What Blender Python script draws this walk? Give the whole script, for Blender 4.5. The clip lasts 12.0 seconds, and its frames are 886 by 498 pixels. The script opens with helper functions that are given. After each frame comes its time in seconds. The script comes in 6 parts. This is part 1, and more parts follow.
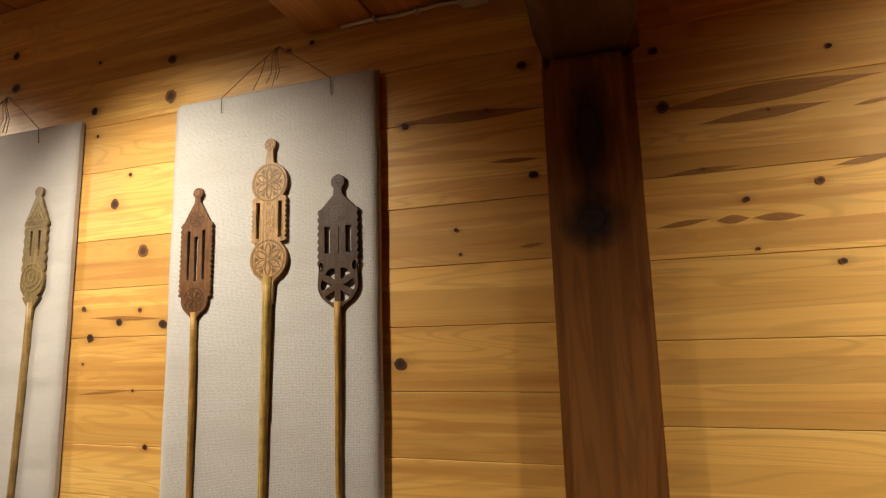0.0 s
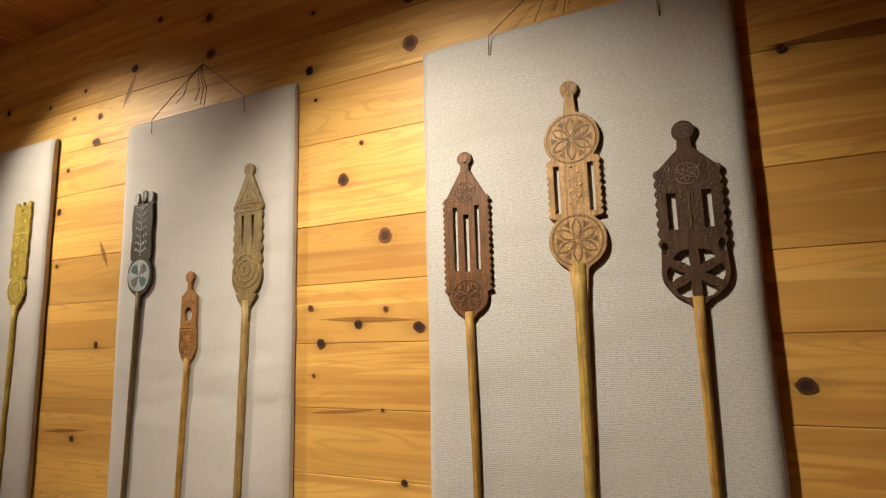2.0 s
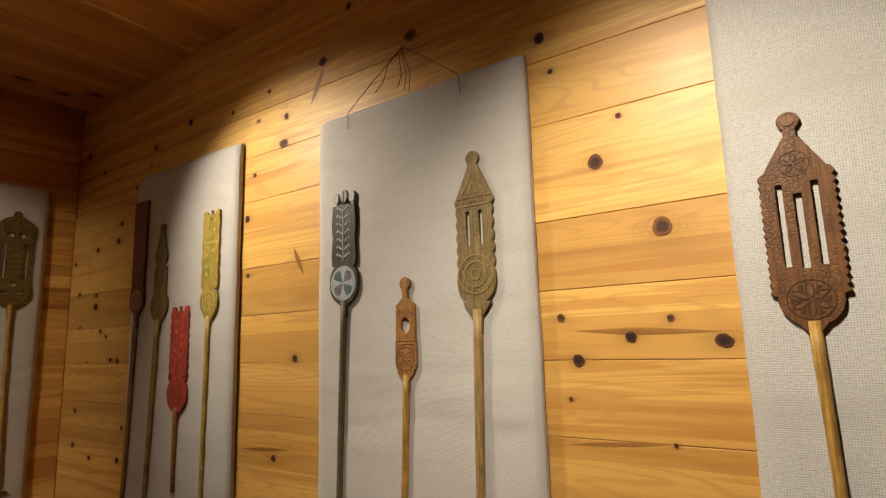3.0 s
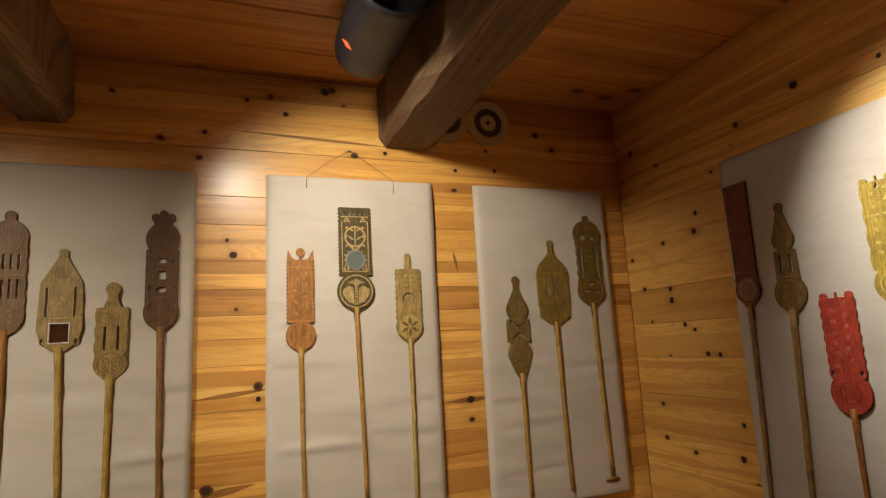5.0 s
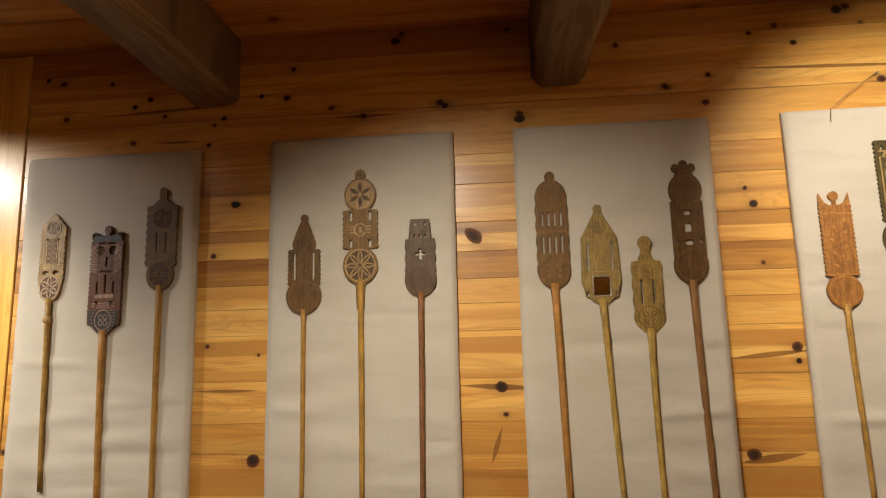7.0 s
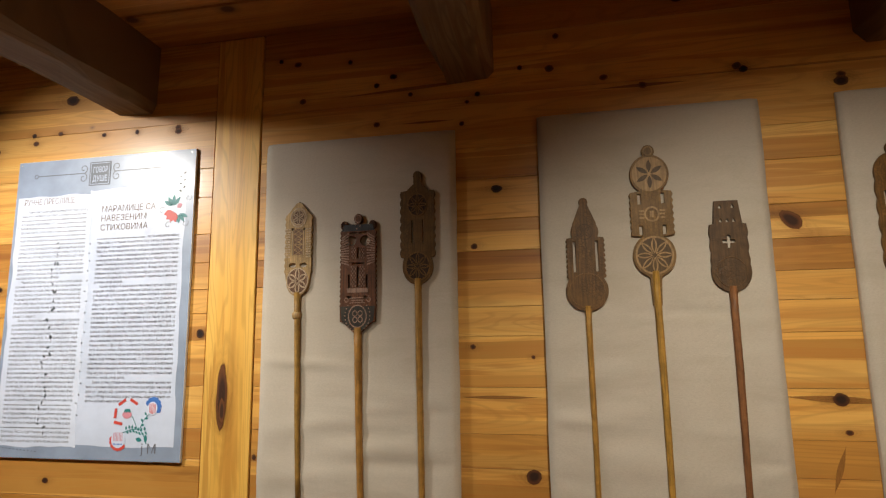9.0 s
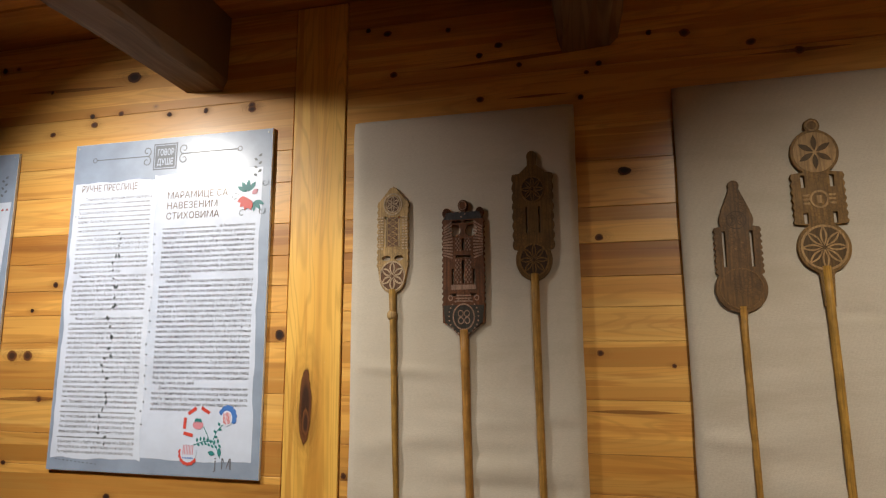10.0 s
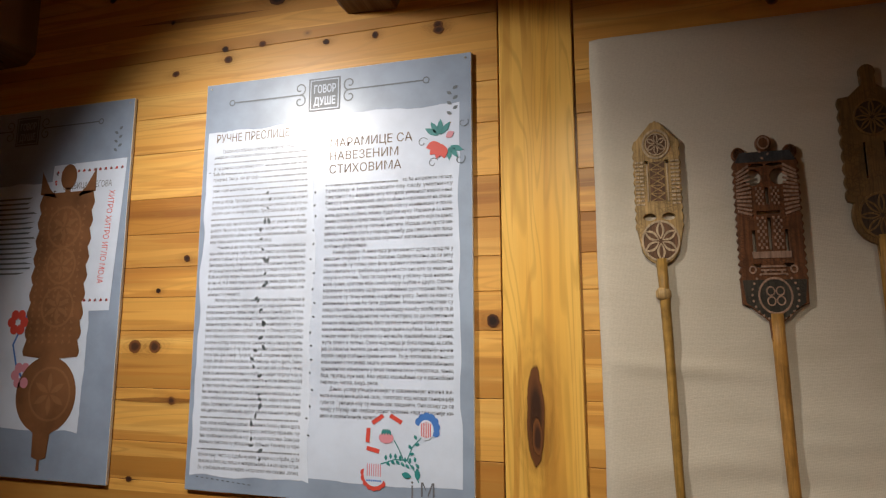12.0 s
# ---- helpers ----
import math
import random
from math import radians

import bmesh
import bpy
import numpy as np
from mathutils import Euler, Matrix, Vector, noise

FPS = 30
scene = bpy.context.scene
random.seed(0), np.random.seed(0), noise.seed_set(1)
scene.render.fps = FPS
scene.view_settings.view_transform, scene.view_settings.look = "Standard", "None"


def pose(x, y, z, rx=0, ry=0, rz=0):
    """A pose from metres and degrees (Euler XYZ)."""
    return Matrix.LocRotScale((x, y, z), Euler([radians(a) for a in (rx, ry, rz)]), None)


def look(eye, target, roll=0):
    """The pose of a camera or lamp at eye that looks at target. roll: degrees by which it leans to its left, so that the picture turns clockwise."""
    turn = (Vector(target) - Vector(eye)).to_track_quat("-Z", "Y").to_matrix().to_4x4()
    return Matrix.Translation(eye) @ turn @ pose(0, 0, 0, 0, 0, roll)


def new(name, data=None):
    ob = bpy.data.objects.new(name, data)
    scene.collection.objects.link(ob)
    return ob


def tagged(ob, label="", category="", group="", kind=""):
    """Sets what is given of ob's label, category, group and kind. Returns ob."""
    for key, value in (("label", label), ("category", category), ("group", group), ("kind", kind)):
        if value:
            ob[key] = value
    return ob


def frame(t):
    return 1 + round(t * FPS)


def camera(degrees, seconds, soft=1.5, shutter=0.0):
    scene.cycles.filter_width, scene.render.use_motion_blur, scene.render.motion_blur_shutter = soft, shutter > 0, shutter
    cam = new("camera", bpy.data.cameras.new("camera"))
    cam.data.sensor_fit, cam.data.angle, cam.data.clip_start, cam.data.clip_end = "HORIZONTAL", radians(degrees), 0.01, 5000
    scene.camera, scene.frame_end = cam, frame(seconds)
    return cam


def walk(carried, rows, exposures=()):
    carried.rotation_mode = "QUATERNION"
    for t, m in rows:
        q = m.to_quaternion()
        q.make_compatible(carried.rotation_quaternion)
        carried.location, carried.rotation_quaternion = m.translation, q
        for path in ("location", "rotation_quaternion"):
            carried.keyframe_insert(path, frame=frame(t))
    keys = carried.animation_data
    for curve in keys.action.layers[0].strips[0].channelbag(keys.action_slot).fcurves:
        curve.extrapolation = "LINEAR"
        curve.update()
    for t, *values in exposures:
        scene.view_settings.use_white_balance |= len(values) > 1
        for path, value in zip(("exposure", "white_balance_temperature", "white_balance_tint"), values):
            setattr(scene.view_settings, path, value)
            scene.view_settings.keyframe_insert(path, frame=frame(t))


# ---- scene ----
cam = camera(76.0, 12.0, 1.25)
PATH = [
    (0, (-0.92, -1.184, 1.509), (-1.543, 0.692, 1.812), -1.6),
    (0.5, (-1.073, -1.061, 1.524), (-1.759, 0.793, 1.824), -1.4),
    (1, (-1.192, -0.987, 1.521), (-1.937, 0.844, 1.819), -1.4),
    (1.5, (-1.368, -1.008, 1.537), (-2.168, 0.802, 1.83), -1.4),
    (2, (-1.534, -1.044, 1.54), (-2.384, 0.741, 1.843), -1.5),
    (2.5, (-1.725, -1.04, 1.544), (-2.686, 0.688, 1.844), -1.8),
    (3, (-1.924, -1.02, 1.569), (-3.058, 0.594, 1.896), -1.7),
    (3.2, (-1.978, -1.039, 1.588), (-3.193, 0.521, 1.89), -2.4),
    (4.8, (-2.479, -1.536, 1.611), (-4.274, -0.719, 1.944), -3.2),
    (5, (-2.554, -1.587, 1.619), (-4.397, -0.887, 1.955), -3.0),
    (5.5, (-2.682, -1.744, 1.607), (-4.607, -1.315, 1.938), -2.7),
    (6, (-2.723, -1.958, 1.602), (-4.69, -1.772, 1.914), -2.2),
    (6.5, (-2.728, -2.164, 1.588), (-4.704, -2.211, 1.896), -1.7),
    (7, (-2.767, -2.372, 1.584), (-4.738, -2.546, 1.878), -1.4),
    (7.2, (-2.807, -2.461, 1.582), (-4.773, -2.665, 1.881), -1.2),
    (8.8, (-2.878, -2.999, 1.599), (-4.822, -3.363, 1.896), -0.8),
    (9, (-2.896, -3.054, 1.593), (-4.836, -3.434, 1.895), -0.8),
    (9.5, (-2.978, -3.233, 1.599), (-4.912, -3.639, 1.903), -0.5),
    (10, (-3.052, -3.357, 1.602), (-4.981, -3.789, 1.908), -0.3),
    (10.5, (-3.096, -3.474, 1.587), (-5.021, -3.925, 1.892), -0.2),
    (11, (-3.132, -3.639, 1.608), (-5.054, -4.103, 1.908), -0.1),
    (11.5, (-3.217, -3.79, 1.583), (-5.135, -4.268, 1.888), 0.0),
    (12, (-3.322, -3.945, 1.594), (-5.234, -4.461, 1.871), -0.1),
]
walk(cam, [(t, look(eye, target, roll)) for t, eye, target, roll in PATH],
     [(0, 0.10), (1.0, 0.02), (1.5, -0.08), (2.0, -0.10), (3.0, -0.32), (5.0, 0.0), (7.0, 0.15), (9.0, -0.25), (10.0, -0.38), (11.0, -0.48), (12.0, -0.62)])

# ---- light ----
world = bpy.data.worlds.new("dim_room")
world.use_nodes = True
world.node_tree.nodes["Background"].inputs[0].default_value = (1.0, 0.8, 0.55, 1)
world.node_tree.nodes["Background"].inputs[1].default_value = 0.026
scene.world = world
scene.view_settings.exposure = 0.0

WALL_X = -4.527      # face of the long wall
CEIL = 2.60
BEAM_Z = 2.365
ROOM_X, ROOM_Y = 2.2, -7.6


def spot(name, place, aim, watts, colour, angle=95, blend=1.0, radius=0.05):
    d = bpy.data.lights.new(name, "SPOT")
    d.energy, d.color, d.spot_size, d.spot_blend, d.shadow_soft_size = watts, colour, radians(angle), blend, radius
    o = new(name, d)
    o.matrix_world = look(place, aim)
    return o


WARM = (1.0, 0.925, 0.775)
COOL = (1.0, 0.955, 0.89)
LAMPS = [  # where the bulb is, where it points, watts, colour, cone, softness of its edge
    ((-2.22, -0.80, 2.42), (-2.00, 0.0, 1.12), 120, WARM, 97, 1.0),
    ((-3.52, -0.65, 2.44), (-3.11, 0.0, 1.66), 85, WARM, 84, 1.0),
    ((-3.58, -1.60, 2.48), (-4.53, -0.95, 1.74), 86, WARM, 84, 1.0),
    ((-3.15, -2.71, 2.42), (-4.53, -2.26, 0.35), 126, WARM, 106, 1.0),
    ((-3.54, -5.06, 2.46), (-4.53, -4.52, 1.46), 138, COOL, 94, 1.0),
    ((0.72, -0.85, 2.24), (0.24, 0.0, 1.62), 262, WARM, 79, 0.9),
    ((-3.46, -3.91, 2.40), (-4.53, -4.18, 1.15), 70, WARM, 66, 1.0),
]
for place, aim, watts, colour, angle, edge in LAMPS:
    spot("spot_light", place, aim, watts, colour, angle, edge)


# ---- materials ----
def mat(name):
    m = bpy.data.materials.new(name)
    m.use_nodes = True
    nt = m.node_tree
    return m, nt, nt.nodes["Principled BSDF"]


def node(nt, kind, **kw):
    n = nt.nodes.new(kind)
    for k, v in kw.items():
        if k in n.inputs:
            n.inputs[k].default_value = v
    return n


def ramp(nt, stops, fac):
    r = nt.nodes.new("ShaderNodeValToRGB")
    e = r.color_ramp.elements
    while len(e) < len(stops):
        e.new(0.5)
    for k, (p, c) in enumerate(stops):
        e[k].position, e[k].color = p, (*c, 1)
    nt.links.new(fac, r.inputs[0])
    return r.outputs[0]


def mixc(nt, fac, a, b, mode="MIX"):
    n = nt.nodes.new("ShaderNodeMix")
    n.data_type, n.blend_type = "RGBA", mode
    for sock, v in ((n.inputs[0], fac), (n.inputs[6], a), (n.inputs[7], b)):
        if isinstance(v, (int, float)):
            sock.default_value = v
        elif isinstance(v, tuple):
            sock.default_value = (*v, 1)
        else:
            nt.links.new(v, sock)
    return n.outputs[2]


def math_node(nt, op, a, b=0.0):
    n = nt.nodes.new("ShaderNodeMath")
    n.operation = op
    for sock, v in ((n.inputs[0], a), (n.inputs[1], b)):
        if isinstance(v, (int, float)):
            sock.default_value = v
        else:
            nt.links.new(v, sock)
    return n.outputs[0]


def plank_coords(nt, along, across, local=False):
    """Position with x along the grain and y across it, shifted by a random amount for each piece."""
    if local:
        src = nt.nodes.new("ShaderNodeTexCoord").outputs["Object"]
    else:
        src = nt.nodes.new("ShaderNodeNewGeometry").outputs["Position"]
    sep = nt.nodes.new("ShaderNodeSeparateXYZ")
    nt.links.new(src, sep.inputs[0])
    rnd = nt.nodes.new("ShaderNodeObjectInfo").outputs["Random"]
    shift = math_node(nt, "MULTIPLY", rnd, 61.0)
    a = math_node(nt, "ADD", sep.outputs[along], shift)
    com = nt.nodes.new("ShaderNodeCombineXYZ")
    nt.links.new(a, com.inputs[0])
    nt.links.new(sep.outputs[across], com.inputs[1])
    nt.links.new(shift, com.inputs[2])
    return com.outputs[0], rnd


def scaled(nt, vec, x, y, z=1.0):
    n = nt.nodes.new("ShaderNodeVectorMath")
    n.operation = "MULTIPLY"
    nt.links.new(vec, n.inputs[0])
    n.inputs[1].default_value = (x, y, z)
    return n.outputs[0]


def noise_tex(nt, vec, scale, detail=3, rough=0.5, distort=0.0):
    n = nt.nodes.new("ShaderNodeTexNoise")
    n.inputs["Scale"].default_value, n.inputs["Detail"].default_value = scale, detail
    n.inputs["Roughness"].default_value, n.inputs["Distortion"].default_value = rough, distort
    nt.links.new(vec, n.inputs["Vector"])
    return n.outputs["Fac"]


def bump(nt, b, height, strength, dist=0.002):
    n = nt.nodes.new("ShaderNodeBump")
    n.inputs["Strength"].default_value, n.inputs["Distance"].default_value = strength, dist
    nt.links.new(height, n.inputs["Height"])
    nt.links.new(n.outputs[0], b.inputs["Normal"])
    return n


def pine(name, along, across, light, mid, dark, rough=0.46, coat=0.12, pins=True, local=False, streaks=1.0, tones=0.6, pin=1.0):
    """Lacquered pine: sapwood and heartwood bands, fine grain lines, growth-ring figure and pin knots."""
    m, nt, b = mat(name)
    v, rnd = plank_coords(nt, along, across, local)
    band = noise_tex(nt, scaled(nt, v, 0.32, 11.0), 1.6, 2, 0.45, 0.3)
    col = ramp(nt, [(0.36, light), (0.48, mid), (0.62, mid), (0.71, dark)], band)
    # glued strips with nearly straight edges
    sep2 = nt.nodes.new("ShaderNodeSeparateXYZ")
    nt.links.new(v, sep2.inputs[0])
    wander = noise_tex(nt, scaled(nt, v, 0.9, 0.0), 1.0, 2, 0.5)
    idx = math_node(nt, "FLOOR", math_node(nt, "ADD", math_node(nt, "MULTIPLY", sep2.outputs[1], 21.0), math_node(nt, "ADD", math_node(nt, "MULTIPLY", wander, 0.9), math_node(nt, "MULTIPLY", rnd, 13.0))))
    wn = nt.nodes.new("ShaderNodeTexWhiteNoise")
    wn.noise_dimensions = "1D"
    nt.links.new(math_node(nt, "ADD", idx, math_node(nt, "MULTIPLY", rnd, 100.0)), wn.inputs["W"])
    strip = ramp(nt, [(0.0, (0.46, 0.36, 0.27)), (0.14, (0.66, 0.57, 0.48)), (0.30, (0.96, 0.95, 0.93)), (1.0, (1.10, 1.12, 1.12))], wn.outputs["Value"])
    col = mixc(nt, (0.25 + 0.65 * tones) if pins else 0.0, col, mixc(nt, 1.0, col, strip, "MULTIPLY"))
    # growth rings that wander along the board
    figure = noise_tex(nt, scaled(nt, v, 0.55, 6.5), 1.5, 2, 0.5, 0.6)
    rings = math_node(nt, "SINE", math_node(nt, "MULTIPLY", figure, 105.0))
    rings = ramp(nt, [(0.70, (0, 0, 0)), (1.0, (1, 1, 1))], math_node(nt, "ADD", math_node(nt, "MULTIPLY", rings, 0.5), 0.5))
    col = mixc(nt, math_node(nt, "MULTIPLY", rings, 0.40 * streaks), col, tuple(c * 0.62 for c in mid))
    # resin and heartwood streaks running out along the grain
    vein = noise_tex(nt, scaled(nt, v, 0.75, 17.0), 2.0, 3, 0.55, 0.25)
    patch = noise_tex(nt, scaled(nt, v, 1.1, 4.0), 1.2, 2, 0.5)
    vmask = math_node(nt, "MULTIPLY", ramp(nt, [(0.525, (0, 0, 0)), (0.575, (1, 1, 1))], vein), ramp(nt, [(0.38, (0, 0, 0)), (0.54, (1, 1, 1))], patch))
    col = mixc(nt, math_node(nt, "MULTIPLY", vmask, 0.66), col, tuple(c * f for c, f in zip(mid, (0.62, 0.46, 0.36))))
    fine = noise_tex(nt, scaled(nt, v, 2.2, 150.0), 2.0, 3, 0.6)
    col = mixc(nt, math_node(nt, "MULTIPLY", fine, 0.5), col, tuple(c * 0.7 for c in mid))
    tone = ramp(nt, [(0.0, (0.62, 0.52, 0.42)), (0.22, (0.86, 0.80, 0.72)), (0.45, (1, 1, 1)), (1.0, (1.08, 1.08, 1.06))], rnd)
    col = mixc(nt, tones, col, mixc(nt, 1.0, col, tone, "MULTIPLY"))
    blot = noise_tex(nt, scaled(nt, v, 3.0, 5.0), 1.3, 3, 0.6)
    col = mixc(nt, ramp(nt, [(0.5, (0, 0, 0)), (0.8, (0.5, 0.5, 0.5))], blot), col, tuple(c * 0.75 for c in mid))
    if pins:
        vo = nt.nodes.new("ShaderNodeTexVoronoi")
        vo.inputs["Scale"].default_value = 3.4
        nt.links.new(scaled(nt, v, 1.0, 1.5), vo.inputs["Vector"])
        pin = ramp(nt, [(0.022 * pin, (1, 1, 1)), (0.034 * pin, (0.35, 0.35, 0.35)), (0.06 * pin, (0, 0, 0))], vo.outputs["Distance"])
        col = mixc(nt, math_node(nt, "MULTIPLY", pin, 0.9), col, (0.055, 0.022, 0.010))
    nt.links.new(col, b.inputs["Base Color"])
    r = math_node(nt, "ADD", math_node(nt, "MULTIPLY", blot, 0.18), rough - 0.08)
    nt.links.new(r, b.inputs["Roughness"])
    b.inputs["Coat Weight"].default_value, b.inputs["Coat Roughness"].default_value = coat, 0.26
    b.inputs["Specular IOR Level"].default_value = 0.38
    bump(nt, b, math_node(nt, "ADD", math_node(nt, "MULTIPLY", fine, 0.5), figure), 0.2, 0.003)
    return m


LIGHT, MID, DARK = (0.80, 0.475, 0.135), (0.71, 0.365, 0.082), (0.38, 0.155, 0.034)
PINE_X = pine("pine_boards_a", 0, 2, (0.82, 0.495, 0.14), (0.75, 0.415, 0.10), (0.48, 0.215, 0.05), tones=0.42, coat=0.04, streaks=1.25)
PINE_Y = pine("pine_boards_b", 1, 2, LIGHT, MID, DARK, tones=1.0, coat=0.55)
PINE_UP = pine("pine_upright", 2, 1, (0.86, 0.51, 0.115), (0.80, 0.44, 0.085), (0.56, 0.26, 0.045), rough=0.40, coat=0.3, pins=False, streaks=1.3, tones=0.0)
PINE_UPX = pine("pine_post", 2, 0, (0.34, 0.145, 0.036), (0.25, 0.10, 0.024), (0.10, 0.038, 0.012), rough=0.42, coat=0.05, pins=False, streaks=1.6)
PINE_CEIL = pine("pine_ceiling", 1, 0, (0.66, 0.33, 0.09), (0.56, 0.25, 0.058), (0.34, 0.13, 0.03), pin=3.0)
FLOORWOOD = pine("floor_boards", 0, 1, (0.36, 0.20, 0.08), (0.30, 0.16, 0.06), (0.20, 0.10, 0.04), pins=False)
BEAM_MAT = pine("old_beam", 0, 1, (0.30, 0.195, 0.11), (0.21, 0.13, 0.07), (0.11, 0.06, 0.03), rough=0.75, coat=0.0, streaks=2.2)
BEAM_MAT_Y = pine("old_tie_beam", 1, 0, (0.15, 0.07, 0.028), (0.11, 0.05, 0.02), (0.05, 0.024, 0.011), rough=0.6, coat=0.0, streaks=1.6)


def knot_mat():
    """A dark knot with a reddish rim and the grain bending round it, fading into the board."""
    m, nt, b = mat("pine_knot")
    v = nt.nodes.new("ShaderNodeTexCoord").outputs["Object"]
    rnd = nt.nodes.new("ShaderNodeObjectInfo").outputs["Random"]
    ofs = nt.nodes.new("ShaderNodeVectorMath")
    ofs.operation = "ADD"
    nt.links.new(v, ofs.inputs[0])
    com = nt.nodes.new("ShaderNodeCombineXYZ")
    nt.links.new(math_node(nt, "MULTIPLY", rnd, 40.0), com.inputs[2])
    nt.links.new(com.outputs[0], ofs.inputs[1])
    n = noise_tex(nt, ofs.outputs[0], 3.0, 3, 0.6)

    def length(vec):
        ln = nt.nodes.new("ShaderNodeVectorMath")
        ln.operation = "LENGTH"
        nt.links.new(vec, ln.inputs[0])
        return ln.outputs["Value"]

    wob = math_node(nt, "MULTIPLY", math_node(nt, "SUBTRACT", n, 0.5), 0.55)
    r = math_node(nt, "ADD", length(scaled(nt, v, 4.2, 2.3)), wob)      # 1 at the knot's own edge
    out = math_node(nt, "ADD", length(v), math_node(nt, "MULTIPLY", wob, 0.35))
    core = mixc(nt, rnd, (0.016, 0.009, 0.007), (0.065, 0.026, 0.013))
    rim = mixc(nt, rnd, (0.06, 0.022, 0.010), (0.20, 0.075, 0.022))
    col = mixc(nt, ramp(nt, [(0.45, (0, 0, 0)), (0.80, (1, 1, 1))], r), core, rim)
    rings = math_node(nt, "ADD", math_node(nt, "MULTIPLY", math_node(nt, "SINE", math_node(nt, "MULTIPLY", math_node(nt, "ADD", out, math_node(nt, "MULTIPLY", wob, 0.4)), 34.0)), 0.5), 0.5)
    fade = ramp(nt, [(0.30, (1, 1, 1)), (0.95, (0, 0, 0))], out)
    halo = math_node(nt, "MULTIPLY", math_node(nt, "MULTIPLY", math_node(nt, "ADD", math_node(nt, "MULTIPLY", rings, 0.55), 0.45), fade), 0.2)
    hard = ramp(nt, [(0.90, (1, 1, 1)), (1.0, (0, 0, 0))], r)
    nt.links.new(col, b.inputs["Base Color"])
    b.inputs["Roughness"].default_value, b.inputs["Specular IOR Level"].default_value = 0.6, 0.2
    nt.links.new(math_node(nt, "MAXIMUM", hard, halo), b.inputs["Alpha"])
    return m


def cloth_mat(name, colour, across, contrast, threads):
    """Coarse linen: crossing threads, slubs and faint stains."""
    m, nt, b = mat(name)
    p = nt.nodes.new("ShaderNodeNewGeometry").outputs["Position"]
    sep = nt.nodes.new("ShaderNodeSeparateXYZ")
    nt.links.new(p, sep.inputs[0])
    com = nt.nodes.new("ShaderNodeCombineXYZ")
    nt.links.new(sep.outputs[across], com.inputs[0])
    nt.links.new(sep.outputs[2], com.inputs[1])
    v = com.outputs[0]
    uneven = noise_tex(nt, scaled(nt, v, 26, 60), 1.0, 3, 0.6)
    sepv = nt.nodes.new("ShaderNodeSeparateXYZ")
    nt.links.new(v, sepv.inputs[0])

    def thread(axis, count, shift):
        ph = math_node(nt, "ADD", math_node(nt, "MULTIPLY", sepv.outputs[axis], count * 6.2832), math_node(nt, "MULTIPLY", uneven, shift))
        return math_node(nt, "SINE", ph)

    fuzz = noise_tex(nt, scaled(nt, v, 130, 420), 1.0, 2, 0.6)
    weft = math_node(nt, "MULTIPLY", thread(1, threads, 9.0), 0.13)
    warp = math_node(nt, "MULTIPLY", thread(0, threads * 0.9, 6.0), 0.12)
    weave = math_node(nt, "ADD", math_node(nt, "ADD", weft, warp), math_node(nt, "ADD", fuzz, 0.42))
    slub = noise_tex(nt, scaled(nt, v, 5, 90), 1.0, 3, 0.6)
    col = ramp(nt, [(0.70, tuple(c * (1 - 0.5 * contrast) for c in colour)), (0.97, colour), (1.0, tuple(min(1, c * 1.05) for c in colour))], weave)
    col = mixc(nt, ramp(nt, [(0.5, (0, 0, 0)), (0.75, (0.22 * contrast + 0.04,) * 3)], slub), col, tuple(c * 0.62 for c in colour))
    smear = noise_tex(nt, scaled(nt, v, 3.0, 10.0), 1.0, 4, 0.6, 0.4)
    col = mixc(nt, ramp(nt, [(0.5, (0, 0, 0)), (0.72, (0.55, 0.55, 0.55))], smear), col, tuple(c * f for c, f in zip(colour, (0.80, 0.77, 0.72))))
    stain = noise_tex(nt, v, 4.0, 4, 0.6)
    col = mixc(nt, ramp(nt, [(0.45, (0, 0, 0)), (0.8, (0.4, 0.4, 0.4))], stain), col, tuple(c * f for c, f in zip(colour, (0.78, 0.74, 0.66))))
    nt.links.new(col, b.inputs["Base Color"])
    b.inputs["Roughness"].default_value = 0.9
    b.inputs["Sheen Weight"].default_value = 0.15
    bump(nt, b, weave, 0.25 + 0.3 * contrast, 0.0014)
    return m


LINEN_COARSE = cloth_mat("coarse_linen", (0.485, 0.45, 0.405), 0, 0.6, 300)
LINEN_X = cloth_mat("linen_a", (0.465, 0.42, 0.375), 0, 0.24, 420)
LINEN_Y = cloth_mat("linen_b", (0.495, 0.435, 0.355), 1, 0.18, 420)
KNOT = knot_mat()


def streak_mat():
    """Resin-rich heartwood: reddish brown with lines along the grain."""
    m, nt, b = mat("heartwood")
    t = nt.nodes.new("ShaderNodeTexCoord").outputs["Object"]
    n = noise_tex(nt, scaled(nt, t, 1.2, 5.0), 2.0, 3, 0.6)
    nt.links.new(ramp(nt, [(0.3, (0.22, 0.085, 0.02)), (0.6, (0.38, 0.165, 0.036)), (0.8, (0.50, 0.25, 0.055))], n), b.inputs["Base Color"])
    b.inputs["Roughness"].default_value, b.inputs["Alpha"].default_value = 0.45, 0.66
    return m


STREAK = streak_mat()


